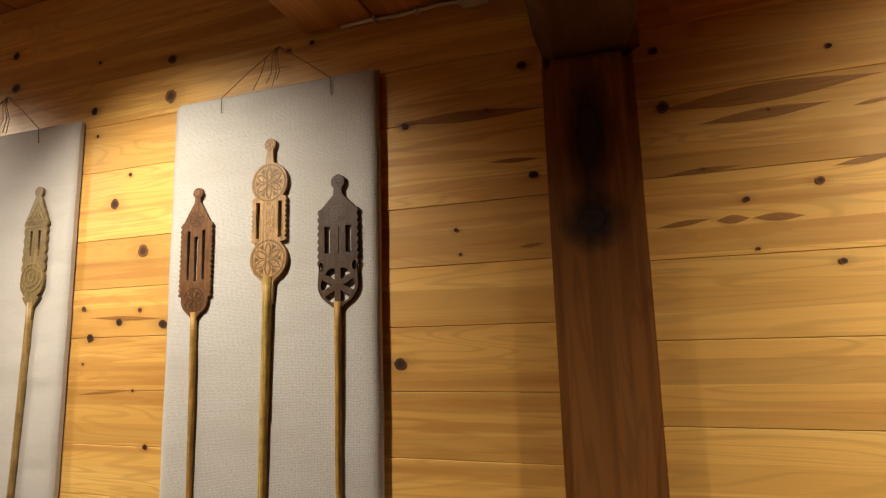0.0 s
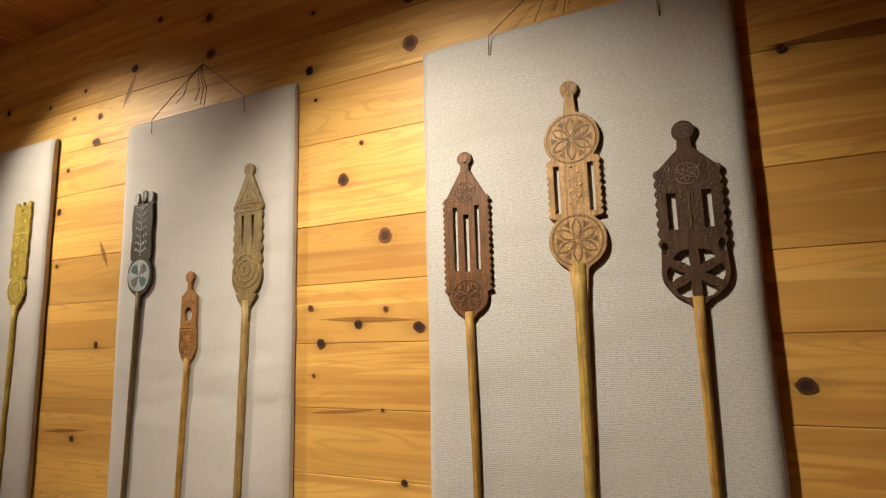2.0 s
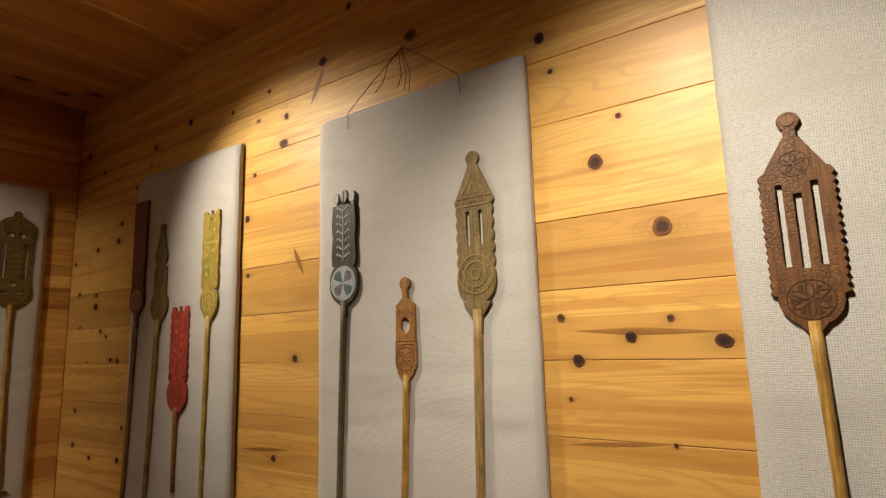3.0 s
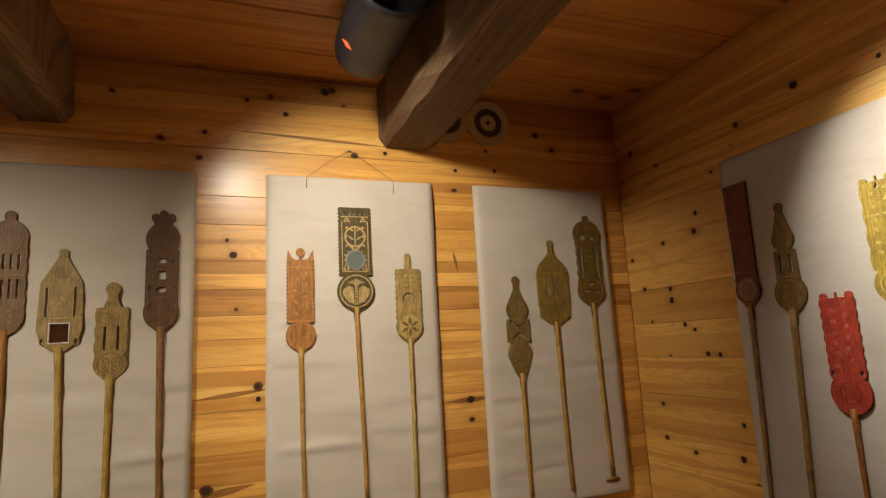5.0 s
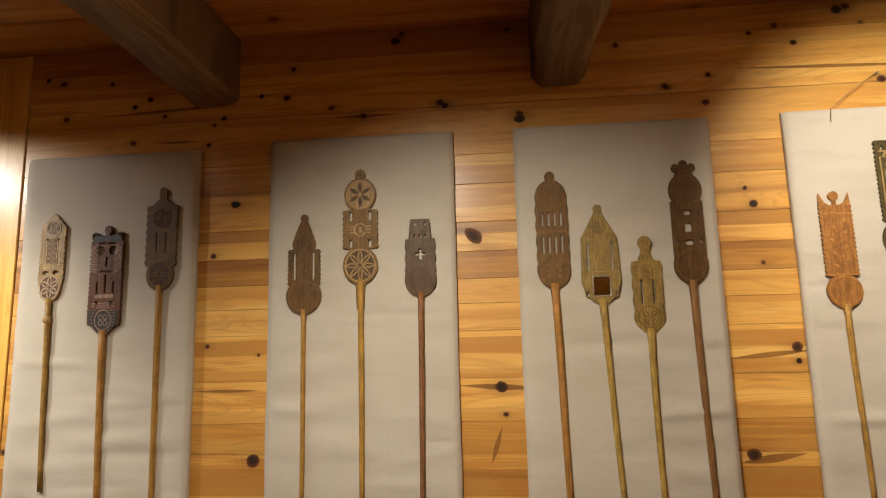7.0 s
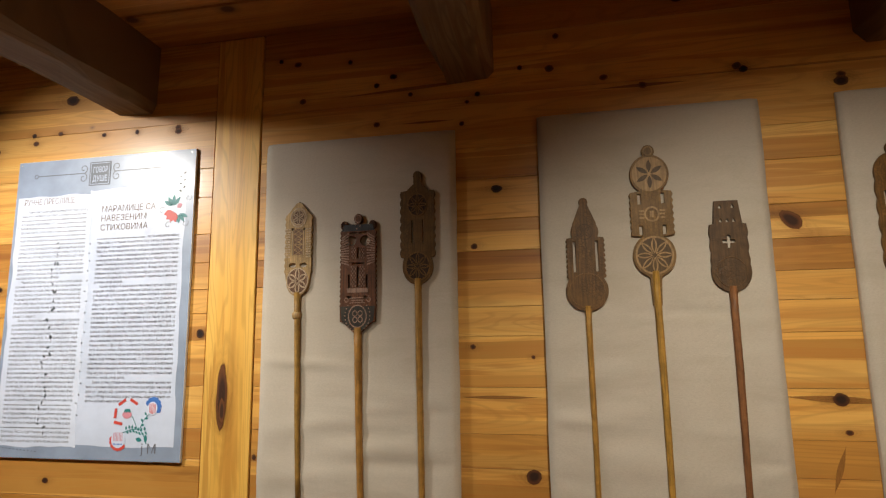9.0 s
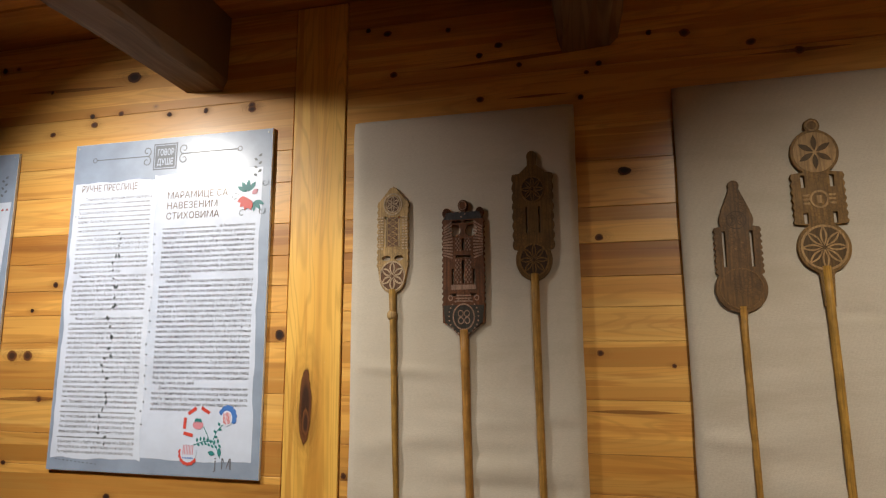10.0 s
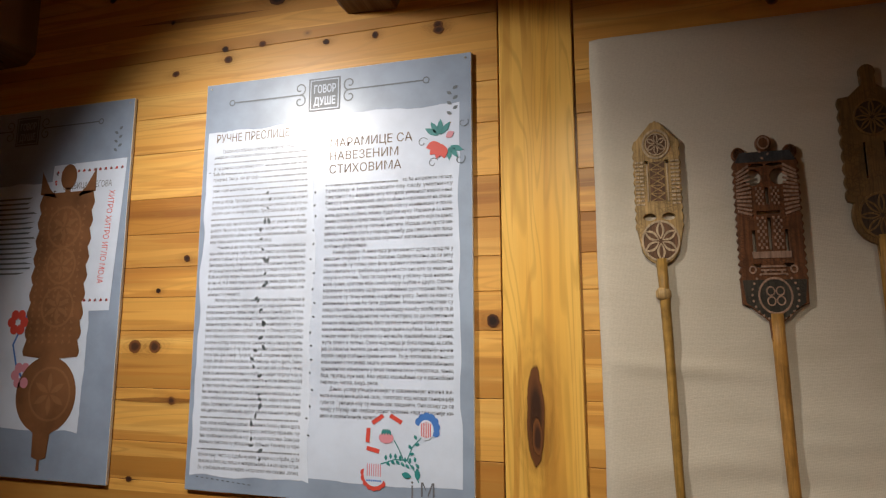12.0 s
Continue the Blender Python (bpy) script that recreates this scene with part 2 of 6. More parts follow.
def smudge_mat():
    """Pitch-black smudge for a knot's resin stain and a streak, thinning at its edge."""
    m, nt, b = mat("resin_stain")
    t = nt.nodes.new("ShaderNodeTexCoord").outputs["Object"]
    ln = nt.nodes.new("ShaderNodeVectorMath")
    ln.operation = "LENGTH"
    nt.links.new(t, ln.inputs[0])
    n = math_node(nt, "ADD", ln.outputs["Value"], math_node(nt, "MULTIPLY", math_node(nt, "SUBTRACT", noise_tex(nt, t, 2.5, 3, 0.6), 0.5), 0.5))
    nt.links.new(mixc(nt, n, (0.012, 0.006, 0.004), (0.04, 0.018, 0.008)), b.inputs["Base Color"])
    nt.links.new(ramp(nt, [(0.25, (0.95, 0.95, 0.95)), (0.9, (0, 0, 0))], n), b.inputs["Alpha"])
    b.inputs["Roughness"].default_value = 0.7
    return m


SMUDGE = smudge_mat()


def carved(name, colour, chips, rough=0.50, spec=0.26):
    """Old hand-carved wood with grain, handling wear, grime, and fine chip-carved relief where it is cut."""
    m, nt, b = mat(name)
    v, rnd = plank_coords(nt, 1, 0, local=True)
    g = noise_tex(nt, scaled(nt, v, 14, 240), 1.0, 3, 0.6)
    w = noise_tex(nt, v, 38.0, 4, 0.6)
    col = ramp(nt, [(0.3, tuple(c * 0.5 for c in colour)), (0.55, colour), (0.8, tuple(min(1, c * 1.35) for c in colour))], g)
    col = mixc(nt, ramp(nt, [(0.42, (0, 0, 0)), (0.72, (0.7, 0.7, 0.7))], w), col, tuple(c * 0.45 for c in colour))
    height = math_node(nt, "ADD", w, math_node(nt, "MULTIPLY", g, 0.4))
    if chips:
        vo = nt.nodes.new("ShaderNodeTexVoronoi")
        vo.feature = "DISTANCE_TO_EDGE"
        vo.inputs["Scale"].default_value = 120.0
        nt.links.new(v, vo.inputs["Vector"])
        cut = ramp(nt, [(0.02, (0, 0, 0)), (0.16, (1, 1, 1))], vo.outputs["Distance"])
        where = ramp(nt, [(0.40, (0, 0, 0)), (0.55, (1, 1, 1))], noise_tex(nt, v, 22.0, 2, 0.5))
        # edges of the chip cells go darker than the faces between them
        cut_dark = math_node(nt, "MULTIPLY", math_node(nt, "SUBTRACT", 1.0, cut), math_node(nt, "MULTIPLY", where, 0.5))
        col = mixc(nt, cut_dark, col, tuple(c * 0.35 for c in colour))
        height = math_node(nt, "ADD", height, math_node(nt, "MULTIPLY", math_node(nt, "MULTIPLY", cut, where), 0.7))
    nt.links.new(col, b.inputs["Base Color"])
    b.inputs["Roughness"].default_value = rough
    b.inputs["Specular IOR Level"].default_value = spec
    bump(nt, b, height, 0.42, 0.0012)
    return m


WOODS = {}


def wood(colour, chips=False):
    if (colour, chips) not in WOODS:
        WOODS[colour, chips] = carved("carved_wood", colour, chips)
    return WOODS[colour, chips]


def plain(name, colour, rough=0.5, metal=0.0, emit=None, power=0.0):
    m, nt, b = mat(name)
    t = nt.nodes.new("ShaderNodeTexCoord").outputs["Object"]
    n = noise_tex(nt, t, 25.0, 4, 0.6)
    nt.links.new(mixc(nt, math_node(nt, "MULTIPLY", n, 0.3), colour, tuple(c * 0.7 for c in colour)), b.inputs["Base Color"])
    b.inputs["Roughness"].default_value, b.inputs["Metallic"].default_value = rough, metal
    if emit:
        b.inputs["Emission Color"].default_value, b.inputs["Emission Strength"].default_value = (*emit, 1), power
    return m


# ---- builders ----
def link_mesh(name, bm, material, parent=None, label=""):
    me = bpy.data.meshes.new(name)
    bm.to_mesh(me)
    bm.free()
    me.materials.append(material)
    o = new(name, me)
    if parent is not None:
        o.parent = parent
    if label:
        tagged(o, label)
    return o


def part(name, bm, material, parent, label=""):
    return link_mesh(name, bm, material, parent, label)


def share(name, me, parent, m, label=""):
    o = new(name, me)
    o.parent = parent
    o.matrix_basis = m
    if label:
        tagged(o, label)
    return o


def box(x0, x1, y0, y1, z0, z1, bevel=0.0, segs=1, bm=None):
    bm = bm or bmesh.new()
    r = bmesh.ops.create_cube(bm, size=1.0, matrix=Matrix.Translation(((x0 + x1) / 2, (y0 + y1) / 2, (z0 + z1) / 2)) @ Matrix.Diagonal((x1 - x0, y1 - y0, z1 - z0, 1)))
    if bevel:
        vs = set(r["verts"])
        bmesh.ops.bevel(bm, geom=[e for e in bm.edges if e.verts[0] in vs], offset=bevel, segments=segs, affect="EDGES")
    return bm


def tube(points, radii, sides=10, cap=True, bm=None):
    """A round bar through the points, with a radius at each."""
    bm = bm or bmesh.new()
    rings = []
    pts = [Vector(p) for p in points]
    for k, p in enumerate(pts):
        d = (pts[min(k + 1, len(pts) - 1)] - pts[max(k - 1, 0)]).normalized()
        q = d.to_track_quat("Z", "Y")
        r = radii[k] if isinstance(radii, (list, tuple)) else radii
        rings.append([bm.verts.new(p + q @ Vector((math.cos(a) * r, math.sin(a) * r, 0))) for a in [2 * math.pi * j / sides for j in range(sides)]])
    for a, b in zip(rings, rings[1:]):
        for j in range(sides):
            f = bm.faces.new((a[j], a[(j + 1) % sides], b[(j + 1) % sides], b[j]))
            f.smooth = True
    if cap:
        bm.faces.new(rings[0][::-1])
        bm.faces.new(rings[-1])
    return bm


def slab(name, loops, depth, bevel=0.0, z=0.0):
    """A flat piece cut from a board: loops are closed outlines (outer and holes) in x, y; it grows from z to z + depth."""
    c = bpy.data.curves.new(name, "CURVE")
    c.dimensions, c.fill_mode = "2D", "BOTH"
    c.extrude, c.bevel_depth, c.bevel_resolution = max(depth / 2 - bevel, 1e-5), bevel, 1
    c.offset = -bevel
    for lp in loops:
        s = c.splines.new("POLY")
        s.points.add(len(lp) - 1)
        for k, (x, y) in enumerate(lp):
            s.points[k].co = (x, y, 0, 1)
        s.use_cyclic_u = True
    o = bpy.data.objects.new(name, c)
    me = bpy.data.meshes.new_from_object(o)
    bpy.data.objects.remove(o)
    bpy.data.curves.remove(c)
    bm = bmesh.new()
    bm.from_mesh(me)
    bpy.data.meshes.remove(me)
    bmesh.ops.remove_doubles(bm, verts=bm.verts, dist=1e-5)
    bmesh.ops.translate(bm, verts=bm.verts, vec=(0, 0, z + depth / 2))
    return bm


def merge(bm, other):
    me = bpy.data.meshes.new("tmp")
    other.to_mesh(me)
    other.free()
    bm.from_mesh(me)
    bpy.data.meshes.remove(me)
    return bm


# frames of the two walls: local x along the wall to the right, y up, z out of the wall
def on_a(s, z, out=0.0):
    return Matrix.Translation((s, -out, z)) @ Matrix(((1, 0, 0, 0), (0, 0, -1, 0), (0, 1, 0, 0), (0, 0, 0, 1)))


def on_b(s, z, out=0.0):
    return Matrix.Translation((WALL_X + out, s, z)) @ Matrix(((0, 0, 1, 0), (1, 0, 0, 0), (0, 1, 0, 0), (0, 0, 0, 1)))


# ---- setting ----
floor = tagged(link_mesh("floor", box(WALL_X - 0.2, ROOM_X + 0.2, ROOM_Y - 0.2, 0.2, -0.12, 0.0), FLOORWOOD), "plain brown wooden floor boards", "floor", kind="structure")
wall_north = tagged(link_mesh("wall_north", box(WALL_X - 0.2, ROOM_X + 0.2, 0.018, 0.2, 0.002, CEIL + 0.2), PINE_X), "knotty lacquered pine plank wall", "wall", kind="structure")
wall_west = tagged(link_mesh("wall_west", box(WALL_X - 0.2, WALL_X - 0.018, ROOM_Y - 0.2, 0.016, 0.002, CEIL + 0.2), PINE_Y), "knotty lacquered pine plank wall behind the linen panels", "wall", kind="structure")
wall_east = tagged(link_mesh("wall_east", box(ROOM_X, ROOM_X + 0.2, ROOM_Y - 0.2, 0.016, 0.002, CEIL + 0.2), PINE_Y), "plain pine plank wall", "wall", kind="structure")
wall_south = tagged(link_mesh("wall_south", box(WALL_X - 0.016, ROOM_X - 0.002, ROOM_Y - 0.2, ROOM_Y, 0.002, CEIL + 0.2), PINE_X), "plain pine plank wall", "wall", kind="structure")

bm = bmesh.new()
x = WALL_X - 0.01
k = 0
while x < ROOM_X:
    w = 0.205 + 0.02 * ((k * 7) % 3)
    box(x, min(x + w, ROOM_X) - 0.004, ROOM_Y, 0.012, CEIL, CEIL + 0.03, 0.004, bm=bm)
    x += w
    k += 1
box(WALL_X - 0.01, ROOM_X, ROOM_Y, 0.012, CEIL + 0.03, CEIL + 0.12, bm=bm)
ceiling = tagged(link_mesh("ceiling", bm, PINE_CEIL), "orange-brown knotty pine board ceiling", "ceiling", kind="structure")


def rough_beam(name, length, w, h, material, axis, seed):
    """A hand-hewn beam with uneven faces and worn corners, along x or y, from its end at the origin."""
    rng = random.Random(seed)
    n = int(length / 0.12)
    bm = bmesh.new()
    rings = []
    for k in range(n + 1):
        t = length * k / n
        ring = []
        for cx, cz in ((-0.5, 0.12), (-0.36, 0), (0.36, 0), (0.5, 0.10), (0.5, 1), (-0.5, 1)):
            jx, jz = rng.uniform(-0.006, 0.006), (rng.uniform(-0.006, 0.006) if cz < 0.5 else 0)
            a, b = cx * w + jx, cz * h + jz
            ring.append(bm.verts.new((t, a, b) if axis == "x" else (a, -t, b)))
        rings.append(ring)
    for a, b in zip(rings, rings[1:]):
        for j in range(6):
            f = bm.faces.new((a[j], b[j], b[(j + 1) % 6], a[(j + 1) % 6]))
    bm.faces.new(rings[0])
    bm.faces.new(rings[-1][::-1])
    bmesh.ops.recalc_face_normals(bm, faces=bm.faces)
    return link_mesh(name, bm, material)


for k, (yc, w) in enumerate(((-0.965, 0.222), (-2.14, 0.165), (-3.29, 0.16), (-4.45, 0.17), (-5.60, 0.17))):
    b = rough_beam("ceiling_beam", 2.86, w, CEIL - BEAM_Z + 0.01, BEAM_MAT, "x", k)
    b.location = (WALL_X - 0.004, yc, BEAM_Z)
    tagged(b, "rough-hewn old brown wooden ceiling beam", "beam", "ceiling beams", kind="structure")

tie = rough_beam("tie_beam", 7.2, 0.195, 0.205, BEAM_MAT_Y, "y", 9)
tie.location = (-0.97, 0.01, 2.08)
tagged(tie, "dark brown wooden tie beam resting on a post", "beam", kind="structure")

bm = box(-1.07, -0.885, -0.052, 0.03, 0.004, 2.084, 0.020, 2)
post_a = tagged(link_mesh("wall_post", bm, PINE_UPX), "dark stained upright wooden post set in the plank wall", "post", kind="structure")
bm = box(WALL_X - 0.03, WALL_X + 0.003, -4.138, -3.976, 0.004, CEIL - 0.004, 0.002)
post_b = tagged(link_mesh("trim", bm, PINE_UP), "orange varnished upright pine post flush with wall", "post", kind="structure")
bm = bmesh.new()
for k in range(12):
    box(-1.672 + k * 0.2, -1.674 + (k + 1) * 0.2, -7.0, -0.002, 2.287, 2.312, 0.003, bm=bm)
loft = tagged(link_mesh("loft_boards", bm, PINE_CEIL), "brown boards of a low loft laid on the beam", "ceiling", kind="structure")

# ---- linen panels ----
CHIPBOARD = plain("backing_board", (0.16, 0.10, 0.055), 0.8)


def linen_panel(place, width, top, bottom, material, seed, label, slack=1.0):
    """Board wrapped in linen, hung on the wall, with soft horizontal folds."""
    rng = random.Random(seed)
    h, depth = top - bottom, 0.024
    nx, ny = 30, 150
    folds = [(rng.uniform(0.04, 0.66), rng.uniform(0.005, 0.011), slack * rng.choice((-0.6, -0.6, 0.4)) * rng.uniform(0.004, 0.0075), rng.uniform(-0.07, 0.07), rng.uniform(0, 6)) for _ in range(14)]
    billows = [(0.10 + 0.052 * k + rng.uniform(-0.02, 0.02), rng.uniform(0.016, 0.034), slack * rng.choice((0.3, 0.7, 1.0, 1.5)) * rng.uniform(0.0025, 0.005), rng.uniform(-0.10, 0.10), rng.uniform(0, 6)) for k in range(9)]
    bm = bmesh.new()
    grid = []
    for j in range(ny + 1):
        row = []
        for i in range(nx + 1):
            u, v = i / nx, j / ny
            du = min(u, 1 - u) * width
            dv = min(v, 1 - v) * h
            edge = 0.007 * (math.exp(-(du / 0.008)) + math.exp(-(dv / 0.010)))
            z = depth - edge
            for c, sg, amp, slope, ph in folds:
                z += amp * math.exp(-(((v - c - slope * (u - 0.5) * 0.5) * h / (sg * 2.2)) ** 2)) * max(0.0, math.sin(u * 4.5 + ph)) ** 1.5 * min(1.0, du / 0.04)
            for c, sg, amp, slope, ph in billows:
                z += amp * math.exp(-(((v - c - slope * (u - 0.5)) * h / sg) ** 2)) * max(0.0, 0.35 + 0.65 * math.sin(u * 5.5 + ph)) * min(1.0, du / 0.05)
            z += 0.0016 * noise.noise(Vector((u * 3.0, v * 6.0, seed * 3.7)))
            wob = 0.0022 * noise.noise(Vector((v * 9.0, seed, 1.3 if u < 0.5 else 7.7))) if i in (0, nx) else 0
            row.append(bm.verts.new(((u - 0.5) * width + wob, -h + v * h, z)))
        grid.append(row)
    for j in range(ny):
        for i in range(nx):
            bm.faces.new((grid[j][i], grid[j][i + 1], grid[j + 1][i + 1], grid[j + 1][i])).smooth = True
    rim = grid[0] + [r[-1] for r in grid[1:]] + grid[-1][-2::-1] + [r[0] for r in grid[-2:0:-1]]
    back = [bm.verts.new((v.co.x, v.co.y, 0.005)) for v in rim]
    for k in range(len(rim)):
        bm.faces.new((rim[k - 1], back[k - 1], back[k], rim[k]))
    bm.faces.new(back[::-1])
    bmesh.ops.recalc_face_normals(bm, faces=bm.faces)
    base = new("linen_panel")
    base.matrix_world = place
    part("cloth", bm, material, base)
    part("backing_board", box(-width / 2 + 0.004, width / 2 - 0.004, -h + 0.004, -0.004, 0.0003, 0.0048), CHIPBOARD, base, "thin brown backing board")
    return tagged(base, label, "panel", "linen display panels")


PANEL_LABEL = "beige-grey linen covered panel hung on the plank wall"
PANELS_A = [(-1.760, 0.60, 2.148), (-2.715, 0.61, 2.160), (-3.675, 0.605, 2.192)]
PANELS_B = [(-0.405, 0.60, 2.230), (-1.177, 0.60, 2.228), (-1.995, 0.598, 2.224), (-2.786, 0.60, 2.225), (-3.635, 0.61, 2.207)]
for k, (s, w, top) in enumerate(PANELS_A):
    linen_panel(on_a(s, top), w, top, 1.02, LINEN_COARSE if k == 0 else LINEN_X, k + 1, PANEL_LABEL, 0.2 if k == 0 else 0.45)
for k, (s, w, top) in enumerate(PANELS_B):
    linen_panel(on_b(s, top), w, top, 1.02, LINEN_Y, k + 11, PANEL_LABEL, 1.0)


# ---- distaffs ----
# Heads are drawn in hundredths of the head's height, from where it meets the shaft (0) to its tip (100).
def circle(cx, cy, r, n=20, ry=None):
    ry = ry or r
    return [(cx + r * math.cos(2 * math.pi * k / n), cy + ry * math.sin(2 * math.pi * k / n)) for k in range(n)]


def rect(cx, cy, w, h):
    return [(cx - w / 2, cy - h / 2), (cx + w / 2, cy - h / 2), (cx + w / 2, cy + h / 2), (cx - w / 2, cy + h / 2)]


def rect_turned(cx, cy, w, h, a):
    return [(cx + x * math.cos(a) - y * math.sin(a), cy + x * math.sin(a) + y * math.cos(a)) for x, y in ((-w / 2, -h / 2), (w / 2, -h / 2), (w / 2, h / 2), (-w / 2, h / 2))]


def half_width(v, prims):
    w = 0.0
    for p in prims:
        if p[0] == "d" and abs(v - p[1]) < p[2]:
            w = max(w, math.sqrt(p[2] ** 2 - (v - p[1]) ** 2))
        elif p[0] == "t" and p[1] <= v <= p[2]:
            w = max(w, p[3] + (p[4] - p[3]) * (v - p[1]) / (p[2] - p[1]))
        elif p[0] == "s" and p[1] <= v <= p[2]:
            ph = (v - p[1]) / (p[2] - p[1]) * p[4] % 1.0
            w = max(w, p[3] - 1.5 * abs(ph - 0.35) / 0.65)
        elif p[0] == "c" and p[1] <= v <= p[2]:
            w = max(w, p[3] - 1.3 * (1 - abs(math.sin(math.pi * p[4] * (v - p[1]) / (p[2] - p[1])))))
    return w


def outline(prims, low):
    n = 150
    vs = [low + (99.9 - low) * k / n for k in range(n + 1)]
    right = [(max(half_width(v, prims), 0.6), v) for v in vs]
    return right + [(-w, v) for w, v in reversed(right)]


def petal(cx, cy, r, a, fat=0.24):
    d, q = (math.cos(a), math.sin(a)), (-math.sin(a), math.cos(a))
    pts = []
    for k in range(9):
        t = k / 8
        pts.append((t, fat * math.sin(math.pi * t) * r))
    loop = [(0.08 * r + t * 0.88 * r, w) for t, w in pts] + [(0.08 * r + t * 0.88 * r, -w) for t, w in reversed(pts[1:-1])]
    return [(cx + d[0] * x + q[0] * y, cy + d[1] * x + q[1] * y) for x, y in loop]


def carving_loops(c):
    """Outlines of a carved motif: rosette, ring, bars, cross, triangles, leaves."""
    kind = c[0]
    if kind == "ros":
        _, cx, cy, r, n = c
        turn = math.pi / 4 if n == 4 else math.pi / 2
        return [petal(cx, cy, r * 0.9, turn + 2 * math.pi * k / n, 0.15 if n < 7 else 0.075) for k in range(n)]
    if kind == "ring":
        _, cx, cy, r, w = c
        return [circle(cx, cy, r, 28), circle(cx, cy, r - w, 28)[::-1]]
    if kind == "bar":
        return [rect(*c[1:])]
    if kind == "tris":
        _, cx, cy, w, h, n = c
        return [[(cx - w / 2, cy - h / 2 + h * (k + 0.1) / n), (cx + w / 2, cy - h / 2 + h * (k + 0.1) / n), (cx, cy - h / 2 + h * (k + 0.85) / n)] for k in range(n)]
    if kind == "rows":
        _, cx, cy, w, h, n = c
        return [rect(cx, cy - h / 2 + h * (k + 0.5) / n, w, 0.5 * h / n) for k in range(n)]
    if kind == "leaves":
        _, cx, cy, w, h, n = c
        rng = random.Random(int(cy * 7 + n))
        out = []
        for k in range(n):
            sgn = 1 if k % 2 else -1
            a = math.pi / 2 - sgn * rng.uniform(0.5, 1.2)
            out.append(petal(cx + sgn * rng.uniform(0.06, 0.22) * w, cy - h / 2 + h * (k + 0.5) / n, w * 0.30, a, 0.26))
        return out
    if kind == "cut":  # a net of opposed triangles
        _, cx, cy, w, h, n = c
        out = []
        for k in range(n):
            y0, y1, ym = cy - h / 2 + h * (k + 0.06) / n, cy - h / 2 + h * (k + 0.94) / n, cy - h / 2 + h * (k + 0.5) / n
            out += [[(cx - w * 0.36, y0), (cx + w * 0.36, y0), (cx, ym - 0.1 * h / n)], [(cx - w * 0.36, y1), (cx, ym + 0.1 * h / n), (cx + w * 0.36, y1)],
                    [(cx - w / 2, y0), (cx - w * 0.08, ym), (cx - w / 2, y1)], [(cx + w / 2, y0), (cx + w / 2, y1), (cx + w * 0.08, ym)]]
        return out
    if kind == "rays":  # ridges fanning out of the middle
        _, cx, cy, w, h, n, rise = c
        return [rect_turned(cx, cy - h / 2 + h * (k + 0.5) / n, w, 0.55 * h / n, rise * (k / (n - 1) - 0.35)) for k in range(n)]
    if kind == "checks":
        _, cx, cy, w, h, m, n = c
        return [rect(cx - w / 2 + w * (a + 0.5) / m, cy - h / 2 + h * (b + 0.5) / n, 0.82 * w / m, 0.82 * h / n) for a in range(m) for b in range(n) if (a + b) % 2]
    if kind == "dots":  # beads round a rim
        _, cx, cy, r, n, q = c
        return [circle(cx + r * math.cos(2 * math.pi * k / n), cy + r * math.sin(2 * math.pi * k / n), q, 8) for k in range(n)]
    if kind == "curls":  # a plant with a stem and curled leaves either side
        _, cx, cy, w, h, n = c
        out = [rect(cx, cy, 1.1, h)]
        for k in range(n):
            y = cy - h / 2 + h * (k + 0.4) / n
            for sg in (-1, 1):
                out.append(petal(cx + sg * 0.6, y, w * 0.36, math.pi / 2 - sg * 0.95, 0.13))
                out.append(petal(cx + sg * w * 0.30, y + 0.26 * w, w * 0.20, -math.pi / 2 + sg * 0.7, 0.22))
        return out
    if kind == "tri":
        _, cx, cy, w, h, q = c
        return [[(cx - w / 2, cy - h / 2), (cx + w / 2, cy - h / 2), (cx, cy + h / 2)], [(cx, cy + h / 2 - 2.4 * q), (cx + w / 2 - 1.9 * q, cy - h / 2 + q), (cx - w / 2 + 1.9 * q, cy - h / 2 + q)]]
    if kind == "disc":
        return [circle(c[1], c[2], c[3], 24)]
    return []


def warm(c):
    """The honey tone that old oil finish gives a wood colour."""
    r, g, b = c
    if not r > g > b or r < 0.06:
        return c
    f = 0.86 if r < 0.3 else 1.0
    return (r * f, g * f * 0.93, b * f * 0.66)


